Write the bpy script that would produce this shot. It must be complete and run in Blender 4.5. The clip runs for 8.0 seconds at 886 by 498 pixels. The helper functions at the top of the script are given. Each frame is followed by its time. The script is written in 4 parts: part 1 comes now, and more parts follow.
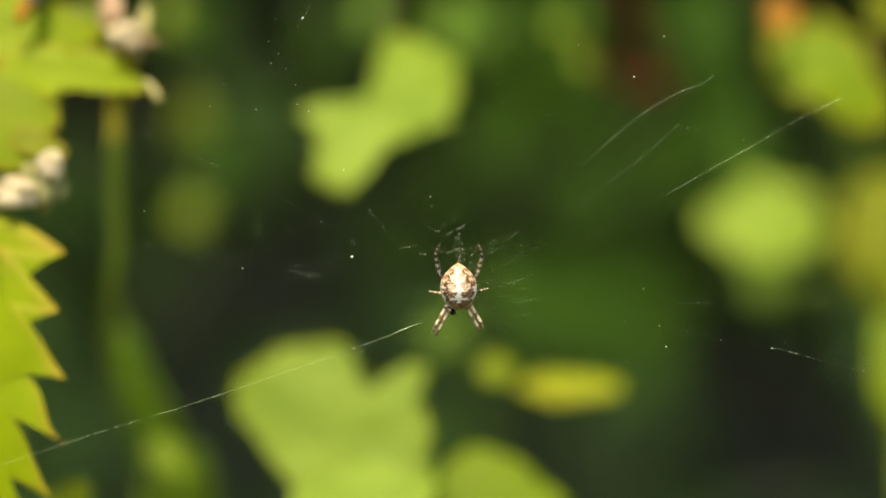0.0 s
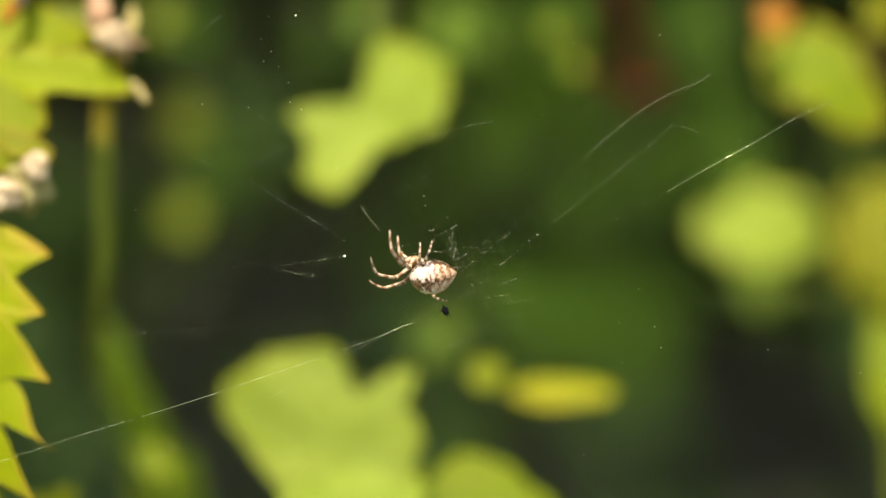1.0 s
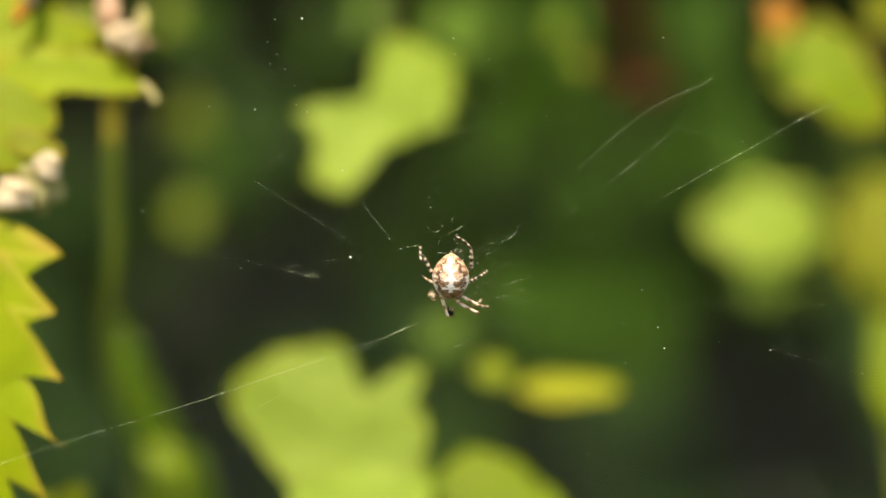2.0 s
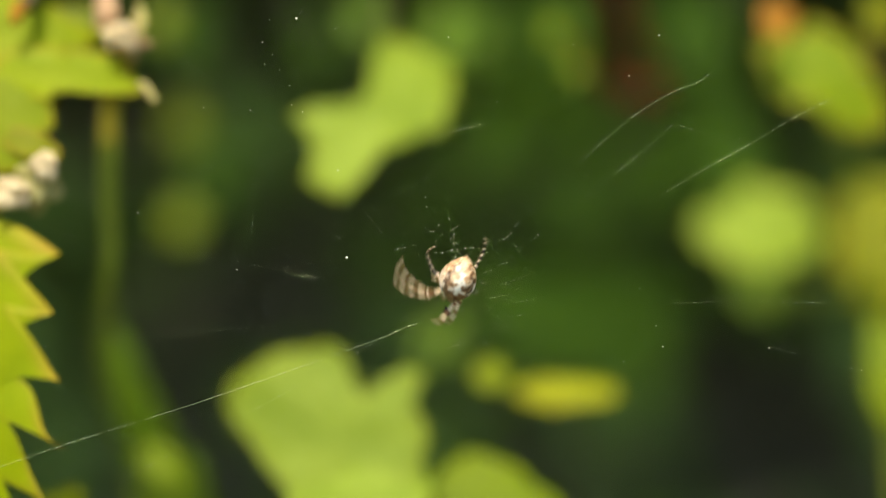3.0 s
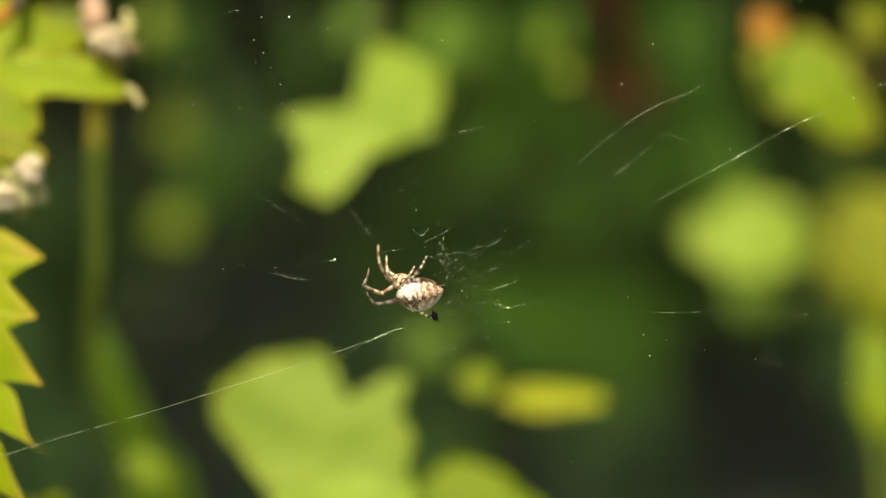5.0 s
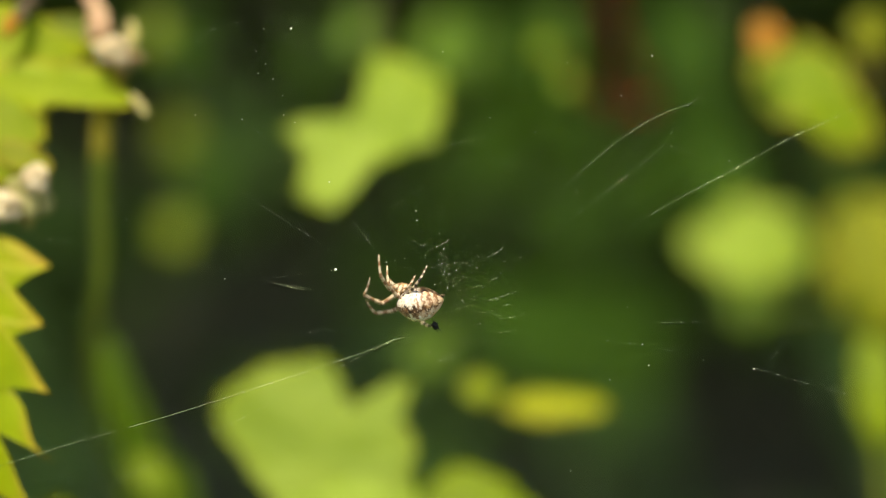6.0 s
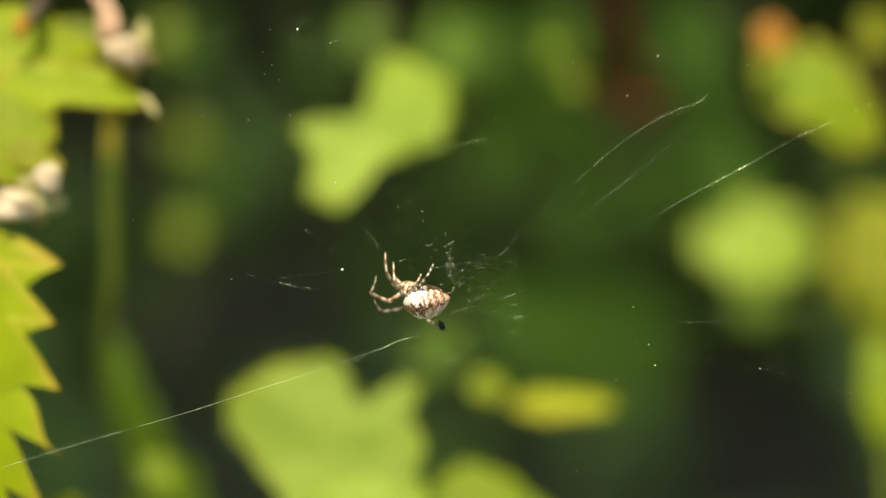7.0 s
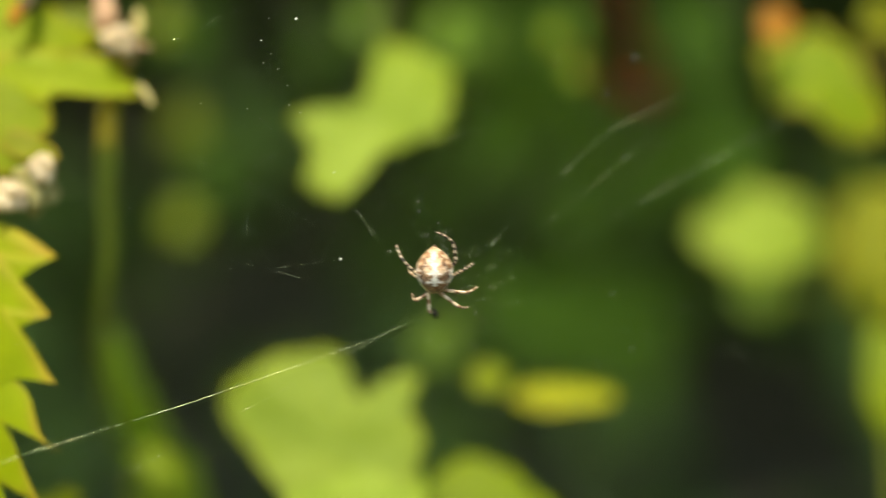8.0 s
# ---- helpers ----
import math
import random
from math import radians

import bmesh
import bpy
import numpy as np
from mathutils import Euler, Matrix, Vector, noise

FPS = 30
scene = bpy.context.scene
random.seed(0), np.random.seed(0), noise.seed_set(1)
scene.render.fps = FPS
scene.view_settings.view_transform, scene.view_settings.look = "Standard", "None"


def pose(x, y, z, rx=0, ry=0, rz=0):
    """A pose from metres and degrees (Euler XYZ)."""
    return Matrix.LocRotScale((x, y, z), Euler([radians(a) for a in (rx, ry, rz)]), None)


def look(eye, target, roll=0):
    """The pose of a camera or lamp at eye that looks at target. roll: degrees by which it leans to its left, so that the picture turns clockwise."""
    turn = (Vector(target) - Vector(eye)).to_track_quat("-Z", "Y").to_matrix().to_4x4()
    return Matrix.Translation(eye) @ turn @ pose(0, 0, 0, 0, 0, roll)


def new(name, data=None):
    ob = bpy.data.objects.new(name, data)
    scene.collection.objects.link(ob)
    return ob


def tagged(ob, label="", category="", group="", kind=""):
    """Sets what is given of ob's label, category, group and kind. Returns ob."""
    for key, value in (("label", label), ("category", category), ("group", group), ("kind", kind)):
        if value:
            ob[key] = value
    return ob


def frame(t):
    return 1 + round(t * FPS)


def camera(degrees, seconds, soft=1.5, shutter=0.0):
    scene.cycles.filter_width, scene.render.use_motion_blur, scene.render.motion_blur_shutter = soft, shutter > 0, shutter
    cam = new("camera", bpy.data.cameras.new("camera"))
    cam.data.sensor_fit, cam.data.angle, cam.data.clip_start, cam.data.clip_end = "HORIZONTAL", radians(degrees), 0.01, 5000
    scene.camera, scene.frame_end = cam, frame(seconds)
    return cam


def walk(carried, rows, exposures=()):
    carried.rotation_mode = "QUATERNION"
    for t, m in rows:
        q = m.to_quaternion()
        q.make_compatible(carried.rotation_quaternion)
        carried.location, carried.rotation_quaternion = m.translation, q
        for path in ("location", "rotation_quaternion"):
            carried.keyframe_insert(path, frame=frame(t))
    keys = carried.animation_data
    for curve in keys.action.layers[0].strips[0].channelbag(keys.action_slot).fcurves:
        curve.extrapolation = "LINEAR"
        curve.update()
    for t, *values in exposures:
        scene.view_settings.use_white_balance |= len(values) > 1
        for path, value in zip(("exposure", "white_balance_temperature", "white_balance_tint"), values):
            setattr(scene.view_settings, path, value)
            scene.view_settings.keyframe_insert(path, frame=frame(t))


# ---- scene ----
cam = camera(32.0, 8.0, soft=1.1, shutter=0.5)
cam.data.dof.use_dof = True
cam.data.dof.focus_distance = 0.2872
cam.data.dof.aperture_fstop = 2.45
PATH = [
    (0, 0.0000, 0.0000, 0.8000, 0.000, 0.000, 0.000),
    (0.5, -0.0001, -0.0008, 0.7991, -0.146, 0.280, 0.098),
    (1, 0.0029, 0.0023, 0.7987, 0.083, 0.348, -0.094),
    (2.5, -0.0012, -0.0005, 0.8000, -0.132, 0.037, 0.158),
    (3, -0.0020, 0.0018, 0.7968, -0.467, 0.646, 0.012),
    (3.5, -0.0003, 0.0018, 0.7966, -0.404, 0.697, -0.105),
    (4, 0.0000, 0.0016, 0.7966, -0.382, 0.764, -0.100),
    (4.5, 0.0006, 0.0022, 0.7974, -0.561, 0.660, -0.343),
    (6, -0.0004, -0.0002, 0.7977, -0.613, 1.023, -0.347),
    (6.5, 0.0009, -0.0026, 0.7999, -0.263, 0.898, -0.308),
    (7, -0.0006, -0.0027, 0.7967, -0.356, 1.127, -0.255),
    (7.5, -0.0014, -0.0013, 0.7966, -0.221, 0.652, -0.213),
    (8, -0.0002, 0.0015, 0.7980, -0.286, 0.597, -0.296),
]
walk(cam, [(t, pose(x, y, z, 90 + pitch, roll, yaw)) for t, x, y, z, yaw, pitch, roll in PATH], exposures=[
    (0.0, 0.90, 7650, 2), (0.5, 0.92, 7650, 3.5), (1.0, 1.09, 7650, 14), (1.2, 1.07, 7650, 13), (2.5, 1.01, 7450, 7.5), (3.0, 0.89, 7650, 2), (3.5, 0.92, 7650, 3.5),
    (4.0, 0.95, 7600, 7), (4.5, 0.95, 7550, 6.5), (6.0, 0.90, 7650, 2.5), (7.0, 1.00, 7350, 7), (7.5, 0.97, 7350, 7), (8.0, 0.90, 7650, 2)])

# ---- light: a high sun behind the camera, clear sky ----
SUN_FROM = Vector((-0.12, -0.46, 0.86)).normalized()
world = bpy.data.worlds.new("sky")
scene.world = world
world.use_nodes = True
wn = world.node_tree
sky = wn.nodes.new("ShaderNodeTexSky")
sky.sky_type = "NISHITA"
sky.sun_disc = False
sky.sun_elevation = math.asin(SUN_FROM.z)
sky.sun_rotation = math.atan2(SUN_FROM.x, SUN_FROM.y)
wn.links.new(sky.outputs[0], wn.nodes["Background"].inputs[0])
wn.nodes["Background"].inputs[1].default_value = 0.205
sun_data = bpy.data.lights.new("sun", "SUN")
sun_data.energy, sun_data.angle, sun_data.color = 3.5, radians(0.5), (1.0, 0.94, 0.84)
sun = new("sun", sun_data)
sun.matrix_world = look(SUN_FROM * 20, (0, 0, 0))


# ---- materials ----
def material(name):
    m = bpy.data.materials.new(name)
    m.use_nodes = True
    return m, m.node_tree, m.node_tree.nodes["Principled BSDF"]


def put(nt, node, **values):
    n = nt.nodes.new(node)
    for k, v in values.items():
        n.inputs[k.replace("_", " ")].default_value = v
    return n


def leaf_material(name, young, old, edge, through_light=0.4, rough=0.5, vein=900):
    """A leaf: green with a paler network of veins, mottled, letting light through."""
    m, nt, b = material(name)
    co = nt.nodes.new("ShaderNodeTexCoord")
    big = put(nt, "ShaderNodeTexNoise", Scale=60.0, Detail=4.0)
    fine = put(nt, "ShaderNodeTexVoronoi", Scale=float(vein))
    fine.feature = "DISTANCE_TO_EDGE"
    info = nt.nodes.new("ShaderNodeObjectInfo")
    for n in (big, fine):
        nt.links.new(co.outputs["Object"], n.inputs["Vector"])
    ramp = nt.nodes.new("ShaderNodeValToRGB")
    ramp.color_ramp.elements[0].color, ramp.color_ramp.elements[1].color = (*old, 1), (*young, 1)
    ramp.color_ramp.elements[0].position, ramp.color_ramp.elements[1].position = 0.35, 0.65
    nt.links.new(big.outputs["Fac"], ramp.inputs[0])
    vr = nt.nodes.new("ShaderNodeValToRGB")
    vr.color_ramp.elements[0].color, vr.color_ramp.elements[1].color = (0.35, 0.35, 0.35, 1), (0, 0, 0, 1)
    vr.color_ramp.elements[1].position = 0.12
    nt.links.new(fine.outputs["Distance"], vr.inputs[0])
    mix = nt.nodes.new("ShaderNodeMixRGB")
    mix.inputs[2].default_value = (*edge, 1)
    nt.links.new(vr.outputs[0], mix.inputs[0])
    nt.links.new(ramp.outputs[0], mix.inputs[1])
    # the dry rim of the blade, painted along the margin of the mesh
    rim = nt.nodes.new("ShaderNodeAttribute")
    rim.attribute_name = "rim"
    mix2 = nt.nodes.new("ShaderNodeMixRGB")
    mix2.inputs[2].default_value = (0.40, 0.23, 0.03, 1)
    nt.links.new(rim.outputs["Fac"], mix2.inputs[0])
    nt.links.new(mix.outputs[0], mix2.inputs[1])
    hsv = nt.nodes.new("ShaderNodeHueSaturation")
    mr = nt.nodes.new("ShaderNodeMapRange")
    mr.inputs[3].default_value, mr.inputs[4].default_value = 0.85, 1.12
    nt.links.new(info.outputs["Random"], mr.inputs[0])
    nt.links.new(mr.outputs[0], hsv.inputs["Value"])
    nt.links.new(mix2.outputs[0], hsv.inputs["Color"])
    nt.links.new(hsv.outputs[0], b.inputs["Base Color"])
    b.inputs["Roughness"].default_value = rough
    b.inputs["Specular IOR Level"].default_value = 0.12
    bump = put(nt, "ShaderNodeBump", Strength=0.35, Distance=0.0004)
    nt.links.new(fine.outputs["Distance"], bump.inputs["Height"])
    nt.links.new(bump.outputs[0], b.inputs["Normal"])
    tr = nt.nodes.new("ShaderNodeBsdfTranslucent")
    nt.links.new(hsv.outputs[0], tr.inputs["Color"])
    ms = nt.nodes.new("ShaderNodeMixShader")
    ms.inputs[0].default_value = through_light
    out = nt.nodes["Material Output"]
    nt.links.new(b.outputs[0], ms.inputs[1])
    nt.links.new(tr.outputs[0], ms.inputs[2])
    nt.links.new(ms.outputs[0], out.inputs[0])
    return m


def plain_material(name, dark, light, scale, rough=0.6, bump_mm=0.1, stretch=(1, 1, 1)):
    m, nt, b = material(name)
    co = nt.nodes.new("ShaderNodeTexCoord")
    mp = nt.nodes.new("ShaderNodeMapping")
    mp.inputs["Scale"].default_value = stretch
    n1 = put(nt, "ShaderNodeTexNoise", Scale=float(scale), Detail=6.0)
    nt.links.new(co.outputs["Object"], mp.inputs[0])
    nt.links.new(mp.outputs[0], n1.inputs["Vector"])
    ramp = nt.nodes.new("ShaderNodeValToRGB")
    ramp.color_ramp.elements[0].color, ramp.color_ramp.elements[1].color = (*dark, 1), (*light, 1)
    ramp.color_ramp.elements[0].position, ramp.color_ramp.elements[1].position = 0.3, 0.7
    nt.links.new(n1.outputs["Fac"], ramp.inputs[0])
    nt.links.new(ramp.outputs[0], b.inputs["Base Color"])
    b.inputs["Roughness"].default_value = rough
    b.inputs["Specular IOR Level"].default_value = 0.2
    bump = put(nt, "ShaderNodeBump", Strength=0.5, Distance=bump_mm / 1000)
    nt.links.new(n1.outputs["Fac"], bump.inputs["Height"])
    nt.links.new(bump.outputs[0], b.inputs["Normal"])
    return m


def painted_material(name, rough=0.45, grain=2500, amount=0.35, bump_mm=0.05):
    """Takes its pattern from the mesh's own colours and breaks it with a fine grain."""
    m, nt, b = material(name)
    at = nt.nodes.new("ShaderNodeVertexColor")
    at.layer_name = "pattern"
    co = nt.nodes.new("ShaderNodeTexCoord")
    n1 = put(nt, "ShaderNodeTexNoise", Scale=float(grain), Detail=5.0)
    nt.links.new(co.outputs["Object"], n1.inputs["Vector"])
    mr = nt.nodes.new("ShaderNodeMapRange")
    mr.inputs[3].default_value, mr.inputs[4].default_value = 1 - amount, 1 + amount
    nt.links.new(n1.outputs["Fac"], mr.inputs[0])
    hsv = nt.nodes.new("ShaderNodeHueSaturation")
    nt.links.new(mr.outputs[0], hsv.inputs["Value"])
    nt.links.new(at.outputs[0], hsv.inputs["Color"])
    nt.links.new(hsv.outputs[0], b.inputs["Base Color"])
    b.inputs["Roughness"].default_value = rough
    bump = put(nt, "ShaderNodeBump", Strength=0.6, Distance=bump_mm / 1000)
    nt.links.new(n1.outputs["Fac"], bump.inputs["Height"])
    nt.links.new(bump.outputs[0], b.inputs["Normal"])
    return m


def silk_material(name, dry, seed, grain=2300.0, shine=0.8):
    """Very thin silk. A noise mask shows it in stretches, in place of glints on droplets or thicker strands."""
    m, nt, b = material(name)
    co = nt.nodes.new("ShaderNodeTexCoord")
    mp = nt.nodes.new("ShaderNodeMapping")
    mp.inputs["Location"].default_value = (seed, seed * 0.7, seed * 0.3)
    nt.links.new(co.outputs["Object"], mp.inputs[0])
    fine = put(nt, "ShaderNodeTexNoise", Scale=grain, Detail=2.0)
    long = put(nt, "ShaderNodeTexNoise", Scale=330.0, Detail=3.0)
    for n in (fine, long):
        nt.links.new(mp.outputs[0], n.inputs["Vector"])
    add = nt.nodes.new("ShaderNodeMath")
    add.operation = "ADD"
    nt.links.new(fine.outputs["Fac"], add.inputs[0])
    nt.links.new(long.outputs["Fac"], add.inputs[1])
    # painted glints: opaque where the noise is high, nearly clear elsewhere
    mr = nt.nodes.new("ShaderNodeMapRange")
    mr.inputs[1].default_value, mr.inputs[2].default_value = dry, dry + 0.16
    mr.inputs[3].default_value, mr.inputs[4].default_value = 0.02, 1.0
    nt.links.new(add.outputs[0], mr.inputs[0])
    b.inputs["Base Color"].default_value = (0.70, 0.78, 0.42, 1)
    b.inputs["Roughness"].default_value = 0.27
    b.inputs["Metallic"].default_value = shine
    tp = nt.nodes.new("ShaderNodeBsdfTransparent")
    ms = nt.nodes.new("ShaderNodeMixShader")
    nt.links.new(mr.outputs[0], ms.inputs[0])
    nt.links.new(tp.outputs[0], ms.inputs[1])
    nt.links.new(b.outputs[0], ms.inputs[2])
    nt.links.new(ms.outputs[0], nt.nodes["Material Output"].inputs[0])
    return m


LEAF_SUN = leaf_material("young leaf", (0.205, 0.27, 0.004), (0.145, 0.215, 0.003), (0.25, 0.31, 0.018))
LEAF_PALE = leaf_material("pale leaf", (0.29, 0.375, 0.040), (0.17, 0.25, 0.012), (0.33, 0.40, 0.07))
LEAF_LIME = leaf_material("lime leaf", (0.27, 0.32, 0.004), (0.20, 0.26, 0.003), (0.34, 0.38, 0.02))
LEAF_YELLOW = leaf_material("yellowing leaf", (0.42, 0.41, 0.008), (0.34, 0.36, 0.008), (0.46, 0.45, 0.04))
LEAF_OLIVE = leaf_material("olive leaf", (0.20, 0.24, 0.012), (0.12, 0.17, 0.010), (0.25, 0.28, 0.03))
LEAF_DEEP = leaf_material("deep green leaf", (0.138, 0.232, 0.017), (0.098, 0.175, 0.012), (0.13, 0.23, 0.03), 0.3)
LEAF_DULL = leaf_material("dull yellow leaf", (0.245, 0.25, 0.004), (0.18, 0.195, 0.003), (0.25, 0.26, 0.015))
LEAF_RUSSET = leaf_material("browned leaf", (0.20, 0.13, 0.02), (0.15, 0.10, 0.015), (0.22, 0.16, 0.03), 0.3)
# leaf green darkened to stand in for shade
LEAF_SHADE = leaf_material("shaded green leaf", (0.11, 0.185, 0.010), (0.075, 0.14, 0.007), (0.14, 0.21, 0.02), 0.3)
LEAF_RUST = leaf_material("withered leaf", (0.44, 0.185, 0.014), (0.36, 0.14, 0.010), (0.36, 0.20, 0.05), 0.3)
HEDGE_LEAF = leaf_material("hedge leaf", (0.215, 0.32, 0.085), (0.13, 0.21, 0.06), (0.23, 0.33, 0.085), 0.25, 0.55, 300)
STEM_GREEN = plain_material("green stem", (0.155, 0.19, 0.018), (0.24, 0.27, 0.03), 300, 0.5, 0.1, (1, 1, 0.15))
STEM_RED = plain_material("red stem", (0.24, 0.035, 0.010), (0.36, 0.06, 0.018), 300, 0.5, 0.1, (1, 1, 0.15))
STEM_RUST = plain_material("rusty stem", (0.20, 0.165, 0.014), (0.29, 0.25, 0.025), 300, 0.6, 0.1, (1, 1, 0.15))
STEM_BROWN = plain_material("brown stem", (0.05, 0.035, 0.02), (0.10, 0.07, 0.035), 300, 0.7, 0.2, (1, 1, 0.15))
PETAL = leaf_material("dry petal", (0.90, 0.76, 0.50), (0.82, 0.64, 0.38), (0.90, 0.78, 0.54), 0.5, 0.6)
PETAL_CREAM = leaf_material("cream petal", (0.66, 0.56, 0.24), (0.52, 0.42, 0.14), (0.66, 0.58, 0.28), 0.35, 0.6)
PETAL_GREEN = leaf_material("greenish petal", (0.58, 0.52, 0.22), (0.46, 0.42, 0.14), (0.58, 0.53, 0.24), 0.55, 0.6)
PETAL_PINK = plain_material("pink bract", (0.34, 0.18, 0.09), (0.50, 0.32, 0.19), 400, 0.6, 0.1)
# tone set to pass for the shaded depth between the leaves
HEDGE_INSIDE = plain_material("shaded hedge inside", (0.125, 0.125, 0.098), (0.23, 0.23, 0.18), 14, 0.9, 20)
SOIL = plain_material("soil", (0.035, 0.03, 0.016), (0.05, 0.065, 0.022), 5, 0.95, 8)
CHITIN = painted_material("spider cuticle", 0.36, 2600, 0.30)
LEG_SKIN = painted_material("spider leg", 0.45, 3200, 0.25)
MOULT = plain_material("dark remains", (0.006, 0.006, 0.005), (0.02, 0.018, 0.014), 3000, 0.7, 0.05)
SILK = [silk_material("silk bright", 0.93, 0.0), silk_material("silk", 0.98, 3.0), silk_material("silk faint", 1.03, 7.0), silk_material("silk strong", 0.84, 5.0), silk_material("matted silk", 0.86, 2.0, 3500.0, 0.0)]
# pale tone for caught fluff and for beads that imitate glints
FLUFF_AND_GLINT = plain_material("fluff and glints", (0.62, 0.62, 0.48), (0.86, 0.86, 0.72), 3000, 0.6, 0.05)


# ---- building helpers ----
def part(name, bm, mat, parent=None, label="", smooth=True):
    me = bpy.data.meshes.new(name)
    bm.to_mesh(me)
    bm.free()
    if mat:
        me.materials.append(mat)
    if smooth:
        me.polygons.foreach_set("use_smooth", [True] * len(me.polygons))
    ob = new(name, me)
    ob.parent = parent
    if label:
        ob["label"] = label
    return ob


def empty(name, place=(0, 0, 0)):
    ob = new(name)
    ob.empty_display_size = 0.005
    ob.location = place
    return ob


def tube_into(bm, points, radii, sides=8):
    """A tapered tube through points, closed at both ends."""
    pts = [Vector(p) for p in points]
    rings = []
    side = Vector((0, 1, 0))
    for i, p in enumerate(pts):
        along = (pts[min(i + 1, len(pts) - 1)] - pts[max(i - 1, 0)]).normalized()
        across = along.cross(side)
        if across.length < 0.1:
            across = along.cross(Vector((1, 0, 0)))
        across.normalize()
        up = across.cross(along)
        rings.append([bm.verts.new(p + (across * math.cos(a) + up * math.sin(a)) * radii[i])
                      for a in (2 * math.pi * k / sides for k in range(sides))])
    for r0, r1 in zip(rings, rings[1:]):
        for k in range(sides):
            bm.faces.new((r0[k], r0[(k + 1) % sides], r1[(k + 1) % sides], r1[k]))
    bm.faces.new(rings[0][::-1])
    bm.faces.new(rings[-1])


def smooth_line(points, steps=6):
    """Points along a soft curve through the given ones."""
    p = [Vector(q) for q in points]
    if len(p) < 3:
        return [p[0].lerp(p[-1], k / steps) for k in range(steps + 1)]
    out = []
    for i in range(len(p) - 1):
        a, b, c, d = p[max(i - 1, 0)], p[i], p[i + 1], p[min(i + 2, len(p) - 1)]
        for k in range(steps):
            t = k / steps
            out.append(0.5 * ((2 * b) + (c - a) * t + (2 * a - 5 * b + 4 * c - d) * t * t + (3 * b - a - 3 * c + d) * t ** 3))
    return out + [p[-1]]


def leaf_mesh(lobes, teeth=0, bite=0.0, cup=0.1, rim=0.0, seed=0, rings=9, n=240, wave=0.03, phase=0.0, core=0.0, tooth=0.0, lean=0.0):
    """A leaf blade in its own x-z plane, its face towards -y. lobes: (degrees, length, half width) of each lobe from the middle,
    or, where the blade has a core of that radius, (degrees, length, spread in degrees). teeth: number of saw teeth of the margin,
    their depth as a share of the blade (bite) or in metres (tooth), and by how many degrees they lean along the margin.
    cup: how far the margin bends back."""
    bm = bmesh.new()
    lay = bm.verts.layers.float.new("rim")
    rng = random.Random(seed)
    big = max(l for _, l, _ in lobes)
    ph = [rng.uniform(0, 6.28) for _ in range(6)]

    def reach(a):
        if core:
            total = 0.0
            for deg, l, spread in lobes:
                d = (math.degrees(a) - deg + 180) % 360 - 180
                total += ((l - core) * math.exp(-(d / spread) ** 2 / 2.7)) ** 3
            return core + total ** (1 / 3)
        best = 0.0
        for deg, l, w in lobes:
            d = a - radians(deg)
            if math.cos(d) > 0:
                r = 1 / math.sqrt((math.cos(d) / l) ** 2 + (math.sin(d) / w) ** 2)
            else:
                r = min(l, w) * 0.6
            best = max(best, r)
        return best

    def ridge(a, r):
        v = 0.0
        for deg, l, w in lobes:
            d = a - radians(deg)
            if math.cos(d) > 0:
                v = max(v, math.exp(-(r * math.sin(d) / (0.05 * big)) ** 2) * (1 - r / (l * 1.05)))
        return v

    # the smooth outline, evenly stepped, and the teeth on it
    fine = []
    for i in range(4 * n):
        a = 2 * math.pi * i / (4 * n)
        r = reach(a) * (1 + 0.025 * math.sin(5 * a + ph[1]) + 0.02 * math.sin(9 * a + ph[2]))
        fine.append(Vector((r * math.cos(a), r * math.sin(a))))
    run = [0.0]
    for p, q in zip(fine, fine[1:] + fine[:1]):
        run.append(run[-1] + (q - p).length)
    outline, k = [], 0
    for i in range(n):
        at = run[-1] * i / n
        while run[k + 1] < at:
            k += 1
        outline.append(fine[k].lerp(fine[(k + 1) % len(fine)], (at - run[k]) / max(run[k + 1] - run[k], 1e-9)))
    push = []
    for i in range(n):
        if not teeth:
            push.append(Vector((0, 0)))
            continue
        s = teeth * i / n + phase
        size = (tooth or bite * outline[i].length) * (0.82 + 0.22 * math.sin(math.floor(s) * 2.3 + ph[1]))
        u = s % 1.0
        along = (outline[(i + 1) % n] - outline[i - 1]).normalized()
        out = Vector((along.y, -along.x))
        way = out * math.cos(radians(lean)) - along * math.sin(radians(lean))
        push.append(way * size * (min(u / 0.24, (1 - u) / 0.76) - 0.4))

    faces = []
    for face, off in ((0, 0.0), (1, 0.00035)):
        mid = bm.verts.new((0, off, 0))
        prev = None
        for k in range(1, rings + 1):
            f = (k / rings) ** 0.8
            row = []
            for i in range(n):
                p = outline[i] * f + push[i] * f ** 4
                q, a = p.length, math.atan2(p.y, p.x)
                y = cup * q * q / big + wave * big * f * f * math.sin(4 * a + ph[3]) + 0.6 * wave * big * math.sin(2 * a + ph[4]) * f
                y += 0.02 * big * ridge(a, q)
                v = bm.verts.new((p.x, y + off * (1 - 0.6 * f), p.y))
                v[lay] = rim * max(0.0, (f - 0.86) / 0.14) * ((0.35 + 0.65 * min(1.0, push[i].length / tooth / 0.5) * (push[i].dot(outline[i]) > 0)) if tooth else 1.0)
                row.append(v)
            for i in range(n):
                j = (i + 1) % n
                if prev is None:
                    tri = (mid, row[i], row[j])
                    bm.faces.new(tri if face == 0 else tri[::-1])
                else:
                    quad = (prev[i], row[i], row[j], prev[j])
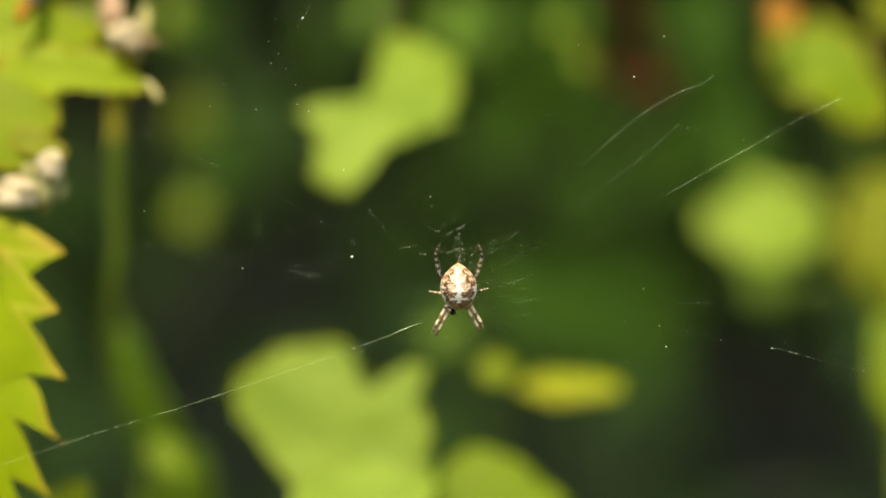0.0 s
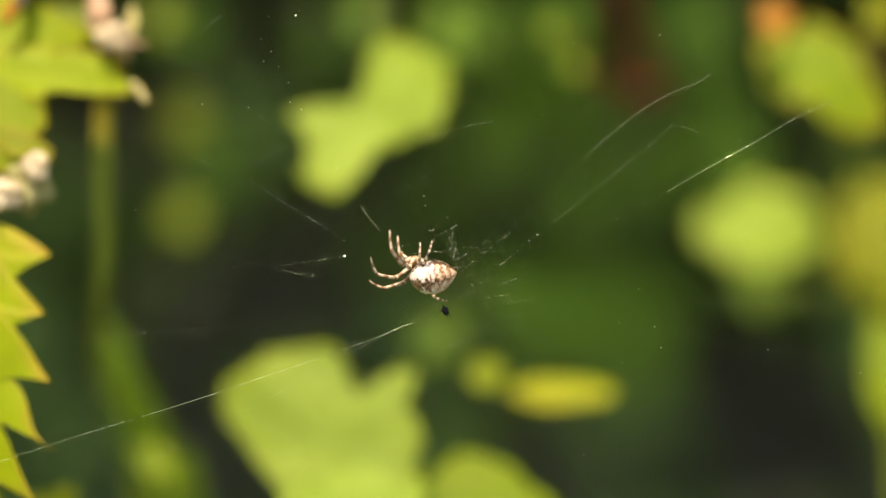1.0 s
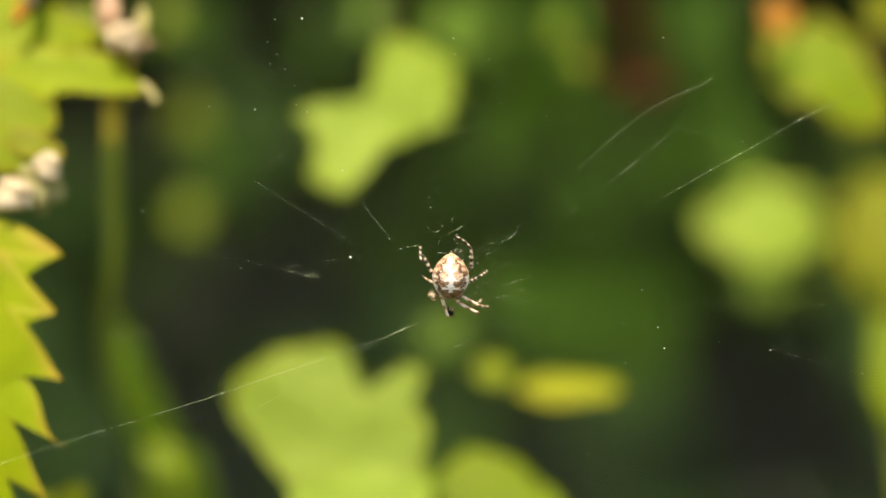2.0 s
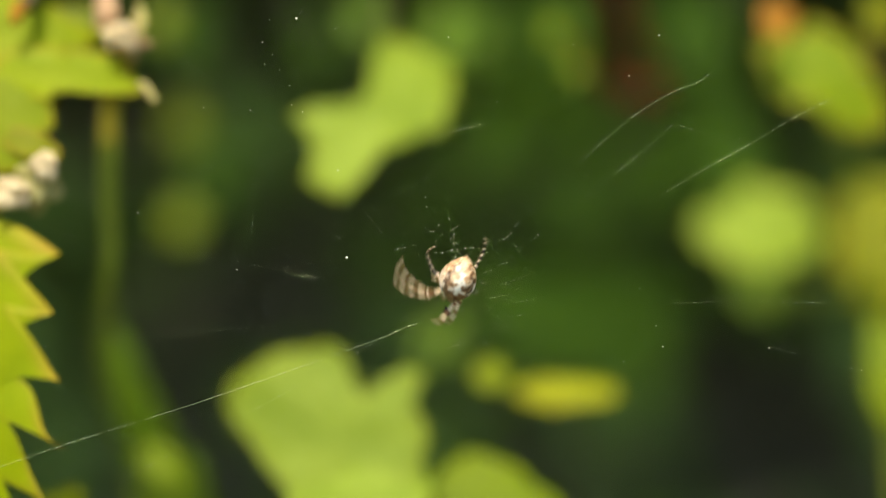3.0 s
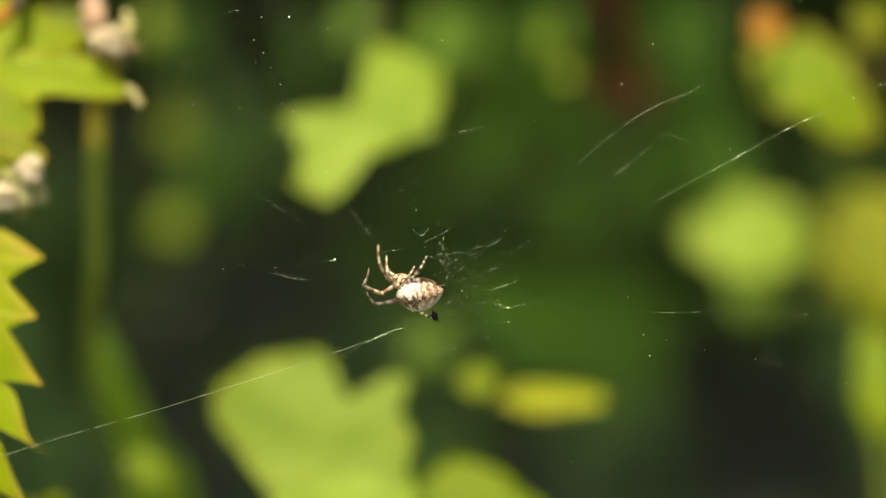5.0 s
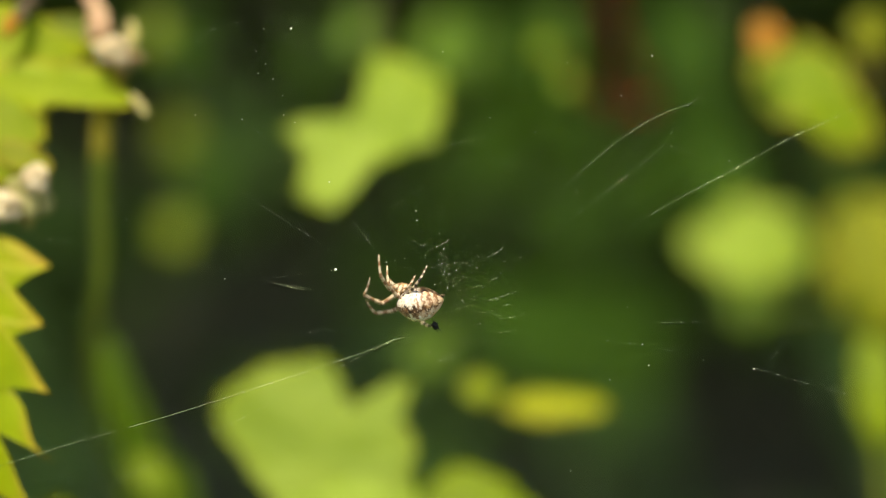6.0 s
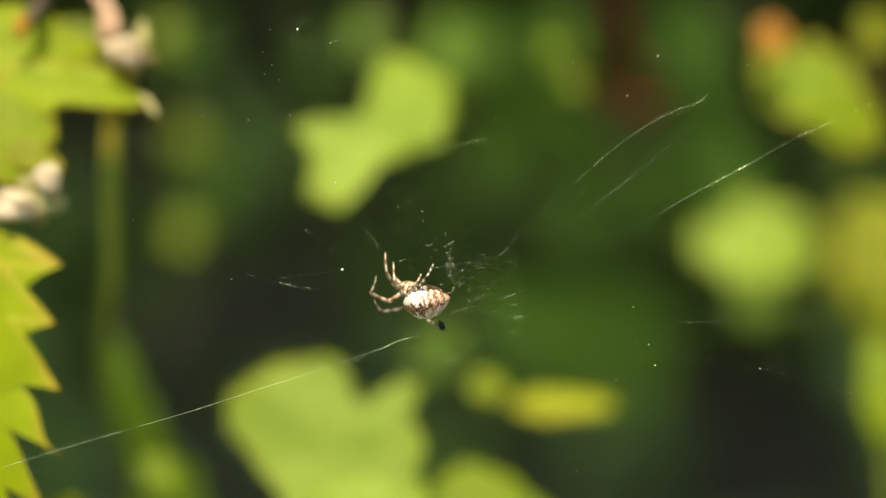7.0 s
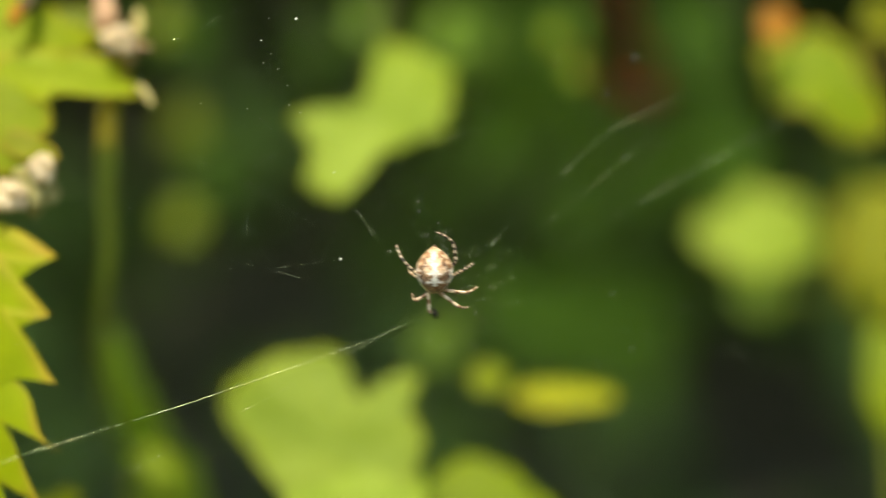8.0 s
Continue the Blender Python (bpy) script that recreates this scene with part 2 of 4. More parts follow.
                    bm.faces.new(quad if face == 0 else quad[::-1])
            prev = row
        faces.append(prev)
    for i in range(n):
        j = (i + 1) % n
        bm.faces.new((faces[0][i], faces[1][i], faces[1][j], faces[0][j]))
    return bm


def leaf(parent, place, lobes, mat, label="", tilt=(0, 0, 0), **shape):
    ob = part("leaf", leaf_mesh(lobes, **shape), mat, parent, label)
    ob.matrix_basis = pose(*place, *tilt)
    return ob


def stalk(name, parent, points, r0, r1, mat, label="", steps=8, sides=10):
    bm = bmesh.new()
    line = smooth_line(points, steps)
    m = len(line) - 1
    tube_into(bm, line, [r0 + (r1 - r0) * i / m for i in range(m + 1)], sides)
    return part(name, bm, mat, parent, label)


# ---- ground and hedge ----
def ground():
    bm = bmesh.new()
    cuts = [-60, -20, -6, -2, -1, -0.5, 0, 0.25, 0.5, 0.75, 1, 1.5, 2, 3, 6, 20, 60]
    grid = [[bm.verts.new((x, y, 0.02 * noise.noise((x * 2, y * 2, 0)) if abs(x) < 6 and abs(y) < 6 else 0)) for x in cuts] for y in cuts]
    for j in range(len(cuts) - 1):
        for i in range(len(cuts) - 1):
            bm.faces.new((grid[j][i], grid[j][i + 1], grid[j + 1][i + 1], grid[j + 1][i]))
    tagged(part("ground", bm, SOIL), "mossy dark soil under the hedge", "ground", kind="structure")


def small_leaf_points(rng):
    """A little pointed leaf of eleven points, folded along its rib."""
    pts = [(0, 0)]
    for t, w in ((0.12, 0.22), (0.3, 0.36), (0.5, 0.34), (0.7, 0.22), (0.87, 0.10)):
        pts.append((t, w * rng.uniform(0.85, 1.15)))
    return pts


def hedge_leaves(name, count, region, size, seed, label):
    """Countless overlapping leaves that fill a region of the hedge."""
    rng = random.Random(seed)
    verts, faces = [], []
    made = 0
    while made < count:
        p = region(rng)
        if p is None:
            continue
        made += 1
        s = size * rng.uniform(0.6, 1.3)
        m = pose(p[0], p[1], p[2], rng.uniform(-70, 50), rng.uniform(-50, 50), rng.uniform(0, 360))
        outline = small_leaf_points(rng)
        base = len(verts)
        for t, w in outline:
            for side in (-1, 0, 1):
                verts.append(m @ Vector((side * w * s, t * s, 0.12 * s * abs(side) - 0.15 * s * t * t)))
        verts.append(m @ Vector((0, s, -0.15 * s)))
        k = len(outline)
        for i in range(k - 1):
            for c in (0, 1):
                a = base + 3 * i + c
                faces.append((a, a + 1, a + 4, a + 3))
        last = base + 3 * (k - 1)
        faces.append((last, last + 1, base + 3 * k))
        faces.append((last + 1, last + 2, base + 3 * k))
    me = bpy.data.meshes.new(name)
    me.from_pydata(verts, [], faces)
    me.materials.append(HEDGE_LEAF)
    tagged(new(name, me), label, "hedge", kind="stuff")


def hedge():
    # the bearing, rise and width of the hollows that show the slab for the shaded inside
    hollows = [(-0.115, -0.011, 0.055), (-0.060, 0.000, 0.040), (0.229, -0.109, 0.080), (0.028, 0.020, 0.029), (-0.115, 0.139, 0.029), (0.222, 0.070, 0.026), (-0.166, -0.131, 0.044), (0.079, -0.146, 0.055)]

    def body(rng):
        x, y, z = rng.uniform(-4.2, 4.2), rng.uniform(0.80, 1.5), rng.uniform(0.0, 2.4)
        for hx, hz, hr in hollows:
            if math.hypot(x - hx * y, z - 0.8 - hz * y) < hr * y:
                return None
        return x, y, z

    # unseen foliage added overhead to keep the sun off the growth behind
    def shade_region(rng):
        z = rng.uniform(0.97, 2.2)
        front = 0.49 - 0.28 * min(1.0, (z - 0.97) / 0.8)
        return rng.uniform(-4.2, 4.2), rng.uniform(front, 0.95), z

    def outside(rng):
        if rng.random() < 0.8:
            return rng.uniform(-4.4, 4.4), rng.uniform(2.25, 2.7), rng.uniform(0.0, 2.5)
        return rng.choice((-1, 1)) * rng.uniform(4.15, 4.55), rng.uniform(0.85, 2.6), rng.uniform(0.0, 2.5)

    def crown(rng):
        x, y = rng.uniform(-4.4, 4.4), rng.uniform(1.3, 2.6)
        return x, y, rng.uniform(2.15, 2.55) + 0.12 * noise.noise((x * 2, y * 2, 5))

    hedge_leaves("hedge_foliage", 28000, body, 0.065, 11, "deep green shaded foliage of a thick hedge")
    # added sun blocker, above what the camera sees
    hedge_leaves("hedge_overhang", 23600, shade_region, 0.06, 12, "dense foliage added out of view to shade the growth below")
    hedge_leaves("hedge_crown", 9000, crown, 0.08, 13, "sunlit top of the hedge")
    hedge_leaves("hedge_back", 15000, outside, 0.085, 14, "leafy back and ends of the hedge")
    # a lumpy slab whose tone stands in for the shaded inside of the hedge
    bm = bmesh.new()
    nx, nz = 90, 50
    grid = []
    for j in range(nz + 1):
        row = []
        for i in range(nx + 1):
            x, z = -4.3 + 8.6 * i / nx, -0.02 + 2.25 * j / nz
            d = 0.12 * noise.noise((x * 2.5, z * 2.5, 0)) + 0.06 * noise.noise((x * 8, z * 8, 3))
            # recess added low on the right to deepen the shade there
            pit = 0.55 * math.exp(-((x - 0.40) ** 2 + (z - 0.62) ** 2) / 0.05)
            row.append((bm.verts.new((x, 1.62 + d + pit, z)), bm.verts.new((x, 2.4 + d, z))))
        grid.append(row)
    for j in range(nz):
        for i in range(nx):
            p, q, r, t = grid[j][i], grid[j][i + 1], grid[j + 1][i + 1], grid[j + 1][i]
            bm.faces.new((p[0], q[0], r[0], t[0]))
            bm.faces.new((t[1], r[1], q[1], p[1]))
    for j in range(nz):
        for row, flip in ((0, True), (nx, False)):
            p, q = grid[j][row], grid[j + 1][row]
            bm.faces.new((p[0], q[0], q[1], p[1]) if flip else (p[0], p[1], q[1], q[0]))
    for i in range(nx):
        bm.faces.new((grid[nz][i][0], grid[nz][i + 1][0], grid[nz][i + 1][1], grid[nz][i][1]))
    tagged(part("backdrop", bm, HEDGE_INSIDE), "lumpy slab in place of the shaded hedge inside", "hedge", kind="structure")


# ---- the plants round the web ----
def petiole(plant, place, stem_line, mat):
    """The thin stalk that holds a leaf to the nearest place of its stem."""
    root = min(stem_line, key=lambda p: (p - place).length)
    if (root - place).length > 0.004:
        middle = place.lerp(root, 0.5) + Vector((0, 0.004, -0.003))
        stalk("petiole", plant, [place + Vector((0, 0.0012, 0)), middle, root], 0.0004, 0.0006, mat, steps=5, sides=6)


def left_plant():
    plant = empty("flowering_weed", (-0.0838, 0.3165, 0))
    base = plant.location
    tagged(plant, "sunlit weed with saw-toothed yellow-green leaves and pale withered blossoms", "plant")

    def loc(p):
        return Vector(p) - base

    stalk("stem", plant, [loc((base.x, base.y, 0)), loc((-0.1066, 0.3453, 0.7443)), loc((-0.1041, 0.3453, 0.8027)), loc((-0.1045, 0.3510, 0.8515)), loc((-0.0994, 0.3510, 0.8720))], 0.0022, 0.0014, STEM_GREEN)
    # big lower leaf, its toothed margin turned to the web
    leaf(plant, loc((-0.0948, 0.3110, 0.7701)), [(90, 0.0378, 0.0130), (-90, 0.0378, 0.0130)],
         LEAF_LIME, "yellow-green leaf with coarse saw teeth and a brown rim", (-6, 0, -8), teeth=14, bite=0.0, tooth=0.0171, lean=36, cup=0.10, rim=0.8, seed=22, phase=0.55, n=720, rings=12, wave=0.012)
    # upper leaf with the drawn-out tip
    leaf(plant, loc((-0.0816, 0.3300, 0.8378)), [(-7, 0.0191, 0.0039), (14, 0.0152, 0.0048), (176, 0.0145, 0.0063)],
         LEAF_LIME, "yellow-green pointed leaf", (-20, 0, 6), teeth=17, bite=0.04, cup=0.14, rim=0.7, seed=9, n=400, wave=0.012)
    leaf(plant, loc((-0.0914, 0.3350, 0.8474)), [(3, 0.0181, 0.0051), (40, 0.0110, 0.0074), (110, 0.0123, 0.0086), (180, 0.0123, 0.0086), (-60, 0.0086, 0.0074)],
         LEAF_LIME, "", (-26, 0, 8), teeth=15, bite=0.04, cup=0.14, rim=0.3, seed=12, wave=0.02)
    leaf(plant, loc((-0.0937, 0.3250, 0.8298)), [(-10, 0.0133, 0.0074), (48, 0.0155, 0.0095), (-70, 0.0155, 0.0107), (180, 0.0095, 0.0095)],
         LEAF_LIME, "", (-26, 0, 8), teeth=15, bite=0.05, cup=0.12, rim=0.5, seed=15, wave=0.02)
    leaf(plant, loc((-0.0901, 0.3600, 0.8502)), [(20, 0.0132, 0.0079), (200, 0.0132, 0.0092)], LEAF_OLIVE, "", (-20, 0, 5), cup=0.1, rim=0.3, seed=17)
    leaf(plant, loc((-0.0839, 0.3220, 0.8218)), [(-25, 0.0058, 0.0030), (155, 0.0081, 0.0033)], LEAF_DULL, "ochre withered leaf", (-24, 0, 5), cup=0.1, rim=0.9, seed=18)
    held = [loc((-0.1066, 0.3453, 0.7443)).lerp(loc((-0.0994, 0.3510, 0.8720)), k / 12) for k in range(13)]
    for ob in [c for c in plant.children if c.name.startswith("leaf")]:
        petiole(plant, ob.location.copy(), held, STEM_GREEN)
    # dried tip of the upper leaf
    stalk("dry_tip", plant, [loc((-0.0630, 0.3260, 0.8352)), loc((-0.0613, 0.3260, 0.8337)), loc((-0.0599, 0.3260, 0.8314))], 0.0009, 0.0008, PETAL_CREAM, "whitish dried leaf tip")
    stalk("dry_stalk", plant, [loc((-0.0875, 0.3400, 0.8586)), loc((-0.0879, 0.3330, 0.8542)), loc((-0.0876, 0.3300, 0.8518))], 0.0018, 0.0014, STEM_BROWN, "grey-brown dried stalk")
    stalk("dry_bud", plant, [loc((-0.0891, 0.3300, 0.8520)), loc((-0.0895, 0.3290, 0.8504)), loc((-0.0900, 0.3280, 0.8483))], 0.0019, 0.0010, LEAF_RUST, "orange dried bud")
    # withered blossoms
    for i, (p, s, n, petal, squash) in enumerate((((-0.0678, 0.3320, 0.8463), 0.0044, 9, PETAL, (1.1, 0.8)), ((-0.0643, 0.3340, 0.8502), 0.0024, 6, PETAL_CREAM, (0.7, 1.5)), ((-0.0877, 0.3180, 0.8120), 0.0046, 9, PETAL, (1.05, 0.9)),
                                                  ((-0.0803, 0.3180, 0.8180), 0.0032, 7, PETAL, (1.1, 1.0)), ((-0.0834, 0.3230, 0.8143), 0.0065, 10, PETAL_GREEN, (1.0, 0.9)), ((-0.0728, 0.3360, 0.8520), 0.0027, 6, PETAL_PINK, (0.9, 1.5)))):
        bl = part("blossom", blossom_mesh(s, n, 20 + i), petal, plant, "pale withered blossom")
        bl.matrix_basis = Matrix.Translation(loc(p)) @ Matrix.Diagonal((squash[0], 1, squash[1], 1))
        if i == 0:
            cal = part("calyx", calyx_mesh(s * 1.1, 30 + i), PETAL_PINK, bl, "pinkish brown calyx")
            cal.location = (0.001, 0.001, -0.002)
    stalk("side_stem", plant, [loc((-0.0998, 0.3481, 0.8702)), loc((-0.0840, 0.3510, 0.8682)), loc((-0.0727, 0.3380, 0.8555)), loc((-0.0706, 0.3350, 0.8496))], 0.0016, 0.0016, PETAL_PINK)
    stalk("side_stem", plant, [loc((-0.1029, 0.3424, 0.8064)), loc((-0.0964, 0.3351, 0.8084)), loc((-0.0950, 0.3400, 0.8119)), loc((-0.0875, 0.3400, 0.8175))], 0.0010, 0.0006, STEM_RUST)


def blossom_mesh(s, n, seed):
    """Shrivelled petals round a middle."""
    rng = random.Random(seed)
    bm = bmesh.new()
    bmesh.ops.create_icosphere(bm, subdivisions=2, radius=s * 0.6)
    for k in range(n):
        a = 2 * math.pi * k / n + rng.uniform(-0.3, 0.3)
        b = rng.uniform(-0.1, 0.8)
        d = Vector((math.cos(a) * math.cos(b), -abs(math.sin(b)) - 0.2, math.sin(a) * math.cos(b))).normalized()
        line = [d * s * t + Vector((0, 0, -0.2 * s * t * t)) for t in (0.1, 0.4, 0.7, 1.0)]
        tube_into(bm, line, [s * 0.25, s * 0.42, s * 0.36, s * 0.12], 10)
    for v in bm.verts:
        v.co += Vector((noise.noise(v.co * 420), noise.noise(v.co * 420 + Vector((9, 0, 0))), noise.noise(v.co * 420 + Vector((0, 9, 0))))) * s * 0.16
    return bm


def calyx_mesh(s, seed):
    rng = random.Random(seed)
    bm = bmesh.new()
    for k in range(5):
        a = 2 * math.pi * k / 5 + rng.uniform(-0.3, 0.3)
        d = Vector((math.cos(a), 0.5, math.sin(a))).normalized()
        tube_into(bm, [d * s * t for t in (0.2, 0.7, 1.1)], [s * 0.26, s * 0.22, s * 0.04], 6)
    return bm


def stem_plant():
    """The thick upright stem and the broad leaves under it."""
    plant = empty("tall_weed", (-0.0611, 0.3453, 0))
    base = plant.location
    tagged(plant, "tall weed with a thick olive stem and drooping leaves", "plant")

    def loc(p):
        return Vector(p) - base

    stalk("stem", plant, [Vector((0, 0, 0)), loc((-0.0810, 0.3996, 0.4108)), loc((-0.0823, 0.4096, 0.5949)), loc((-0.0859, 0.4500, 0.7245)), loc((-0.0900, 0.4400, 0.7519)), loc((-0.0863, 0.4000, 0.7738)), loc((-0.0793, 0.3700, 0.7893)), loc((-0.0765, 0.3620, 0.8015)), loc((-0.0762, 0.3580, 0.8145)), loc((-0.0756, 0.3560, 0.8249))], 0.0015, 0.0021, STEM_GREEN, "olive-green stem")
    stalk("stem_top", plant, [loc((-0.0756, 0.3560, 0.8249)), loc((-0.0750, 0.3550, 0.8326)), loc((-0.0736, 0.3520, 0.8375)), loc((-0.0702, 0.3450, 0.8411)), loc((-0.0675, 0.3380, 0.8428)), loc((-0.0667, 0.3350, 0.8448))], 0.0021, 0.0017, STEM_RUST, "browned yellowish stem top")
    # long blade in the shade-darkened green, a brighter leaf at its lower end
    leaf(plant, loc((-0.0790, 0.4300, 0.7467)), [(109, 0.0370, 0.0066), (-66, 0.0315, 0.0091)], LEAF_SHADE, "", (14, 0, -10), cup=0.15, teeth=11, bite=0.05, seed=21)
    leaf(plant, loc((-0.0701, 0.4000, 0.7375)), [(112, 0.0164, 0.0067), (-68, 0.0190, 0.0079)], LEAF_SUN, "", (-22, 0, 0), cup=0.15, seed=23)
    leaf(plant, loc((-0.0825, 0.3450, 0.7440)), [(60, 0.0048, 0.0038), (-120, 0.0076, 0.0063)], LEAF_YELLOW, "", (-22, 0, 0), cup=0.15, seed=24)


def sprig(label, leaves, stem, stem_mat=STEM_GREEN, root=None, thick=0.0016):
    """A shoot that comes up from the ground behind, with its leaves."""
    foot = Vector((stem[0][0] * 1.1, stem[0][1] + 0.10, 0.0)) if root is None else Vector(root)
    plant = empty("shrub_shoot", foot)
    tagged(plant, label, "plant", "shoots of the shrub behind the web")
    line = [Vector((0, 0, 0)), (Vector(stem[0]) - foot) * 0.75 + Vector((0, 0.02, 0))] + [Vector(p) - foot for p in stem]
    stalk("stem", plant, line, thick * 1.6, thick * 0.7, stem_mat)
    for place, lobes, mat, tag, tilt, shape in leaves:
        leaf(plant, Vector(place) - foot, lobes, mat, tag, tilt, **shape)
        petiole(plant, Vector(place) - foot, smooth_line(line, 8), stem_mat)
    return plant


def shoots():
    # lobed leaf above the web
    sprig("shrub shoot with one sunlit lobed pale green leaf", [
        ((-0.0136, 0.3860, 0.8336), [(84, 0.0240, 11), (66, 0.0243, 13), (47, 0.0265, 12), (24, 0.0200, 10), (-2, 0.0158, 12), (-121, 0.0237, 10), (-139, 0.0248, 10), (-160, 0.0198, 10), (178, 0.0226, 10)],
         LEAF_PALE, "sunlit lobed leaf", (-26, 0, 6), dict(core=0.0085, cup=0.10, teeth=23, bite=0.05, seed=31, rim=0.1, wave=0.03)),
    ], [(-0.0168, 0.4891, 0.9004), (-0.0140, 0.4086, 0.8569), (-0.0154, 0.3890, 0.8357)], STEM_BROWN, root=(-0.05, 0.75, 1.2), thick=0.0005)
    # broad lobed leaves below
    sprig("shrub shoot with broad sunlit lobed leaves", [
        ((-0.0246, 0.3660, 0.7544), [(151, 0.0325, 15), (124, 0.0292, 15), (98, 0.0268, 13), (45, 0.0269, 10), (8, 0.0225, 22), (184, 0.0179, 20), (-60, 0.0221, 40), (-120, 0.0158, 22)],
         LEAF_PALE, "broad lobed sunlit leaf", (-26, 0, -6), dict(core=0.0123, cup=0.08, teeth=27, bite=0.05, seed=33, wave=0.02, rim=0.1)),
        ((-0.0187, 0.3560, 0.7396), [(55, 0.0202, 22), (100, 0.0160, 25), (142, 0.0197, 20), (-90, 0.0193, 60)], LEAF_PALE, "", (-34, 0, -5), dict(core=0.0145, cup=0.1, teeth=21, bite=0.045, seed=35)),
        ((0.0101, 0.3740, 0.7365), [(100, 0.0178, 26), (55, 0.0156, 20), (8, 0.0198, 18), (145, 0.0145, 20), (-90, 0.0211, 60)], LEAF_SUN, "", (-30, 0, -5), dict(core=0.0120, cup=0.12, teeth=19, bite=0.045, seed=34)),
    ], [(-0.0235, 0.4460, 0.6599), (-0.0265, 0.4172, 0.7147), (-0.0250, 0.3720, 0.7512)])
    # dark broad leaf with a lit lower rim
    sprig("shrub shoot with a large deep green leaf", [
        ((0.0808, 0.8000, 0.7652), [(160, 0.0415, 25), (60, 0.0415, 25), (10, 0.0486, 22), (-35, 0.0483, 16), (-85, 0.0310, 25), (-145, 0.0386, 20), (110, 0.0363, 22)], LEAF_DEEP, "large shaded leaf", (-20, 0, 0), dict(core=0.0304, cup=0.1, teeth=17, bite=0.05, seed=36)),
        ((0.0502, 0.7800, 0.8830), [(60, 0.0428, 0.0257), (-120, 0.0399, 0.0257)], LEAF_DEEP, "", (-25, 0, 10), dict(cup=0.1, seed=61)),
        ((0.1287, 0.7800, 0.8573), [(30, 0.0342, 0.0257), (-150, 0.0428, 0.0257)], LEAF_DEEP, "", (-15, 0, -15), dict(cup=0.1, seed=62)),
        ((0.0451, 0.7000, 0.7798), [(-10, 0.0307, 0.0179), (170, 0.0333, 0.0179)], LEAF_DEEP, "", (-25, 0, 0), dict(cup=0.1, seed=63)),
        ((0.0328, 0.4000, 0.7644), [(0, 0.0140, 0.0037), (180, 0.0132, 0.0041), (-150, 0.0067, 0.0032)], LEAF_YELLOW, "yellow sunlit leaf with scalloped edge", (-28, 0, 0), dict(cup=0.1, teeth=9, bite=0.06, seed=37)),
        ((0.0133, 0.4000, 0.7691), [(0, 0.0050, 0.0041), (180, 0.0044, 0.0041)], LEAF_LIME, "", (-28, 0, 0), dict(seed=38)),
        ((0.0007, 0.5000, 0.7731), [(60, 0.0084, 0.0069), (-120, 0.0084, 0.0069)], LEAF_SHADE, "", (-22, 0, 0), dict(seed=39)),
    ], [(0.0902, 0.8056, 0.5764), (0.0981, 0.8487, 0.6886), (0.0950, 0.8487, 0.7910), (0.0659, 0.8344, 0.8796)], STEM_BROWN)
    # right-hand leaves
    sprig("shrub shoot with sunlit leaves and a rusty withered tip", [
        ((0.0991, 0.4080, 0.8491), [(150, 0.0149, 20), (87, 0.0137, 20), (28, 0.0137, 18), (-43, 0.0248, 19), (193, 0.0133, 16), (235, 0.0121, 18)], LEAF_SUN, "sunlit leaf", (-20, 0, -8), dict(core=0.0096, cup=0.12, teeth=17, bite=0.045, seed=41, wave=0.04, rim=0.7)),
        ((0.0878, 0.4000, 0.8610), [(90, 0.0052, 0.0044), (-90, 0.0052, 0.0044)], LEAF_RUST, "rust-orange withered leaf tip", (-22, 0, 0), dict(seed=42)),
        ((0.0975, 0.4750, 0.8097), [(178, 0.0182, 18), (88, 0.0158, 20), (30, 0.0184, 20), (-10, 0.0215, 18), (236, 0.0151, 20), (-70, 0.0162, 22), (205, 0.0169, 16), (-38, 0.0169, 18)], LEAF_PALE, "sunlit lobed leaf", (-24, 0, -8), dict(core=0.0096, cup=0.12, teeth=19, bite=0.02, seed=43, wave=0.03, rim=0.1)),
        ((0.1394, 0.4800, 0.8046), [(95, 0.0237, 0.0151), (-90, 0.0255, 0.0151)], LEAF_DULL, "yellow-green leaf", (-26, 0, -10), dict(cup=0.1, seed=44)),
        ((0.1084, 0.5200, 0.7899), [(90, 0.0084, 0.0076), (-90, 0.0087, 0.0076)], LEAF_SHADE, "", (-22, 0, 0), dict(seed=45)),
        ((0.1239, 0.4300, 0.8672), [(90, 0.0063, 0.0053), (-100, 0.0063, 0.0053)], LEAF_DULL, "", (-22, 0, 0), dict(seed=46)),
        ((0.1268, 0.4400, 0.8562), [(90, 0.0042, 0.0035), (-90, 0.0042, 0.0035)], LEAF_RUSSET, "browned leaf", (-22, 0, 0), dict(seed=48)),
        ((0.1232, 0.4200, 0.7679), [(95, 0.0169, 0.0061), (-90, 0.0154, 0.0068)], LEAF_SUN, "", (-22, 0, -10), dict(seed=47)),
    ], [(0.1496, 0.4891, 0.6463), (0.1417, 0.4747, 0.7377), (0.1350, 0.4746, 0.8068), (0.1020, 0.4250, 0.8483)], STEM_GREEN)
    # reddish shoot at the back
    sprig("thin dark red shoot with small leaves", [
        ((0.0400, 0.4450, 0.8539), [(90, 0.0034, 0.0031), (-90, 0.0034, 0.0031)], LEAF_SUN, "", (-22, 0, 0), dict(seed=51, n=60, rings=4)),
        ((0.0334, 0.4550, 0.8659), [(90, 0.0030, 0.0027), (-90, 0.0030, 0.0027)], LEAF_SUN, "", (-22, 0, 0), dict(seed=52, n=60, rings=4)),
    ], [(0.0634, 0.5400, 0.8989), (0.0642, 0.5300, 0.8845), (0.0712, 0.5250, 0.8674), (0.0749, 0.5200, 0.8553)], STEM_RED, root=(0.12, 0.72, 1.2), thick=0.0008)
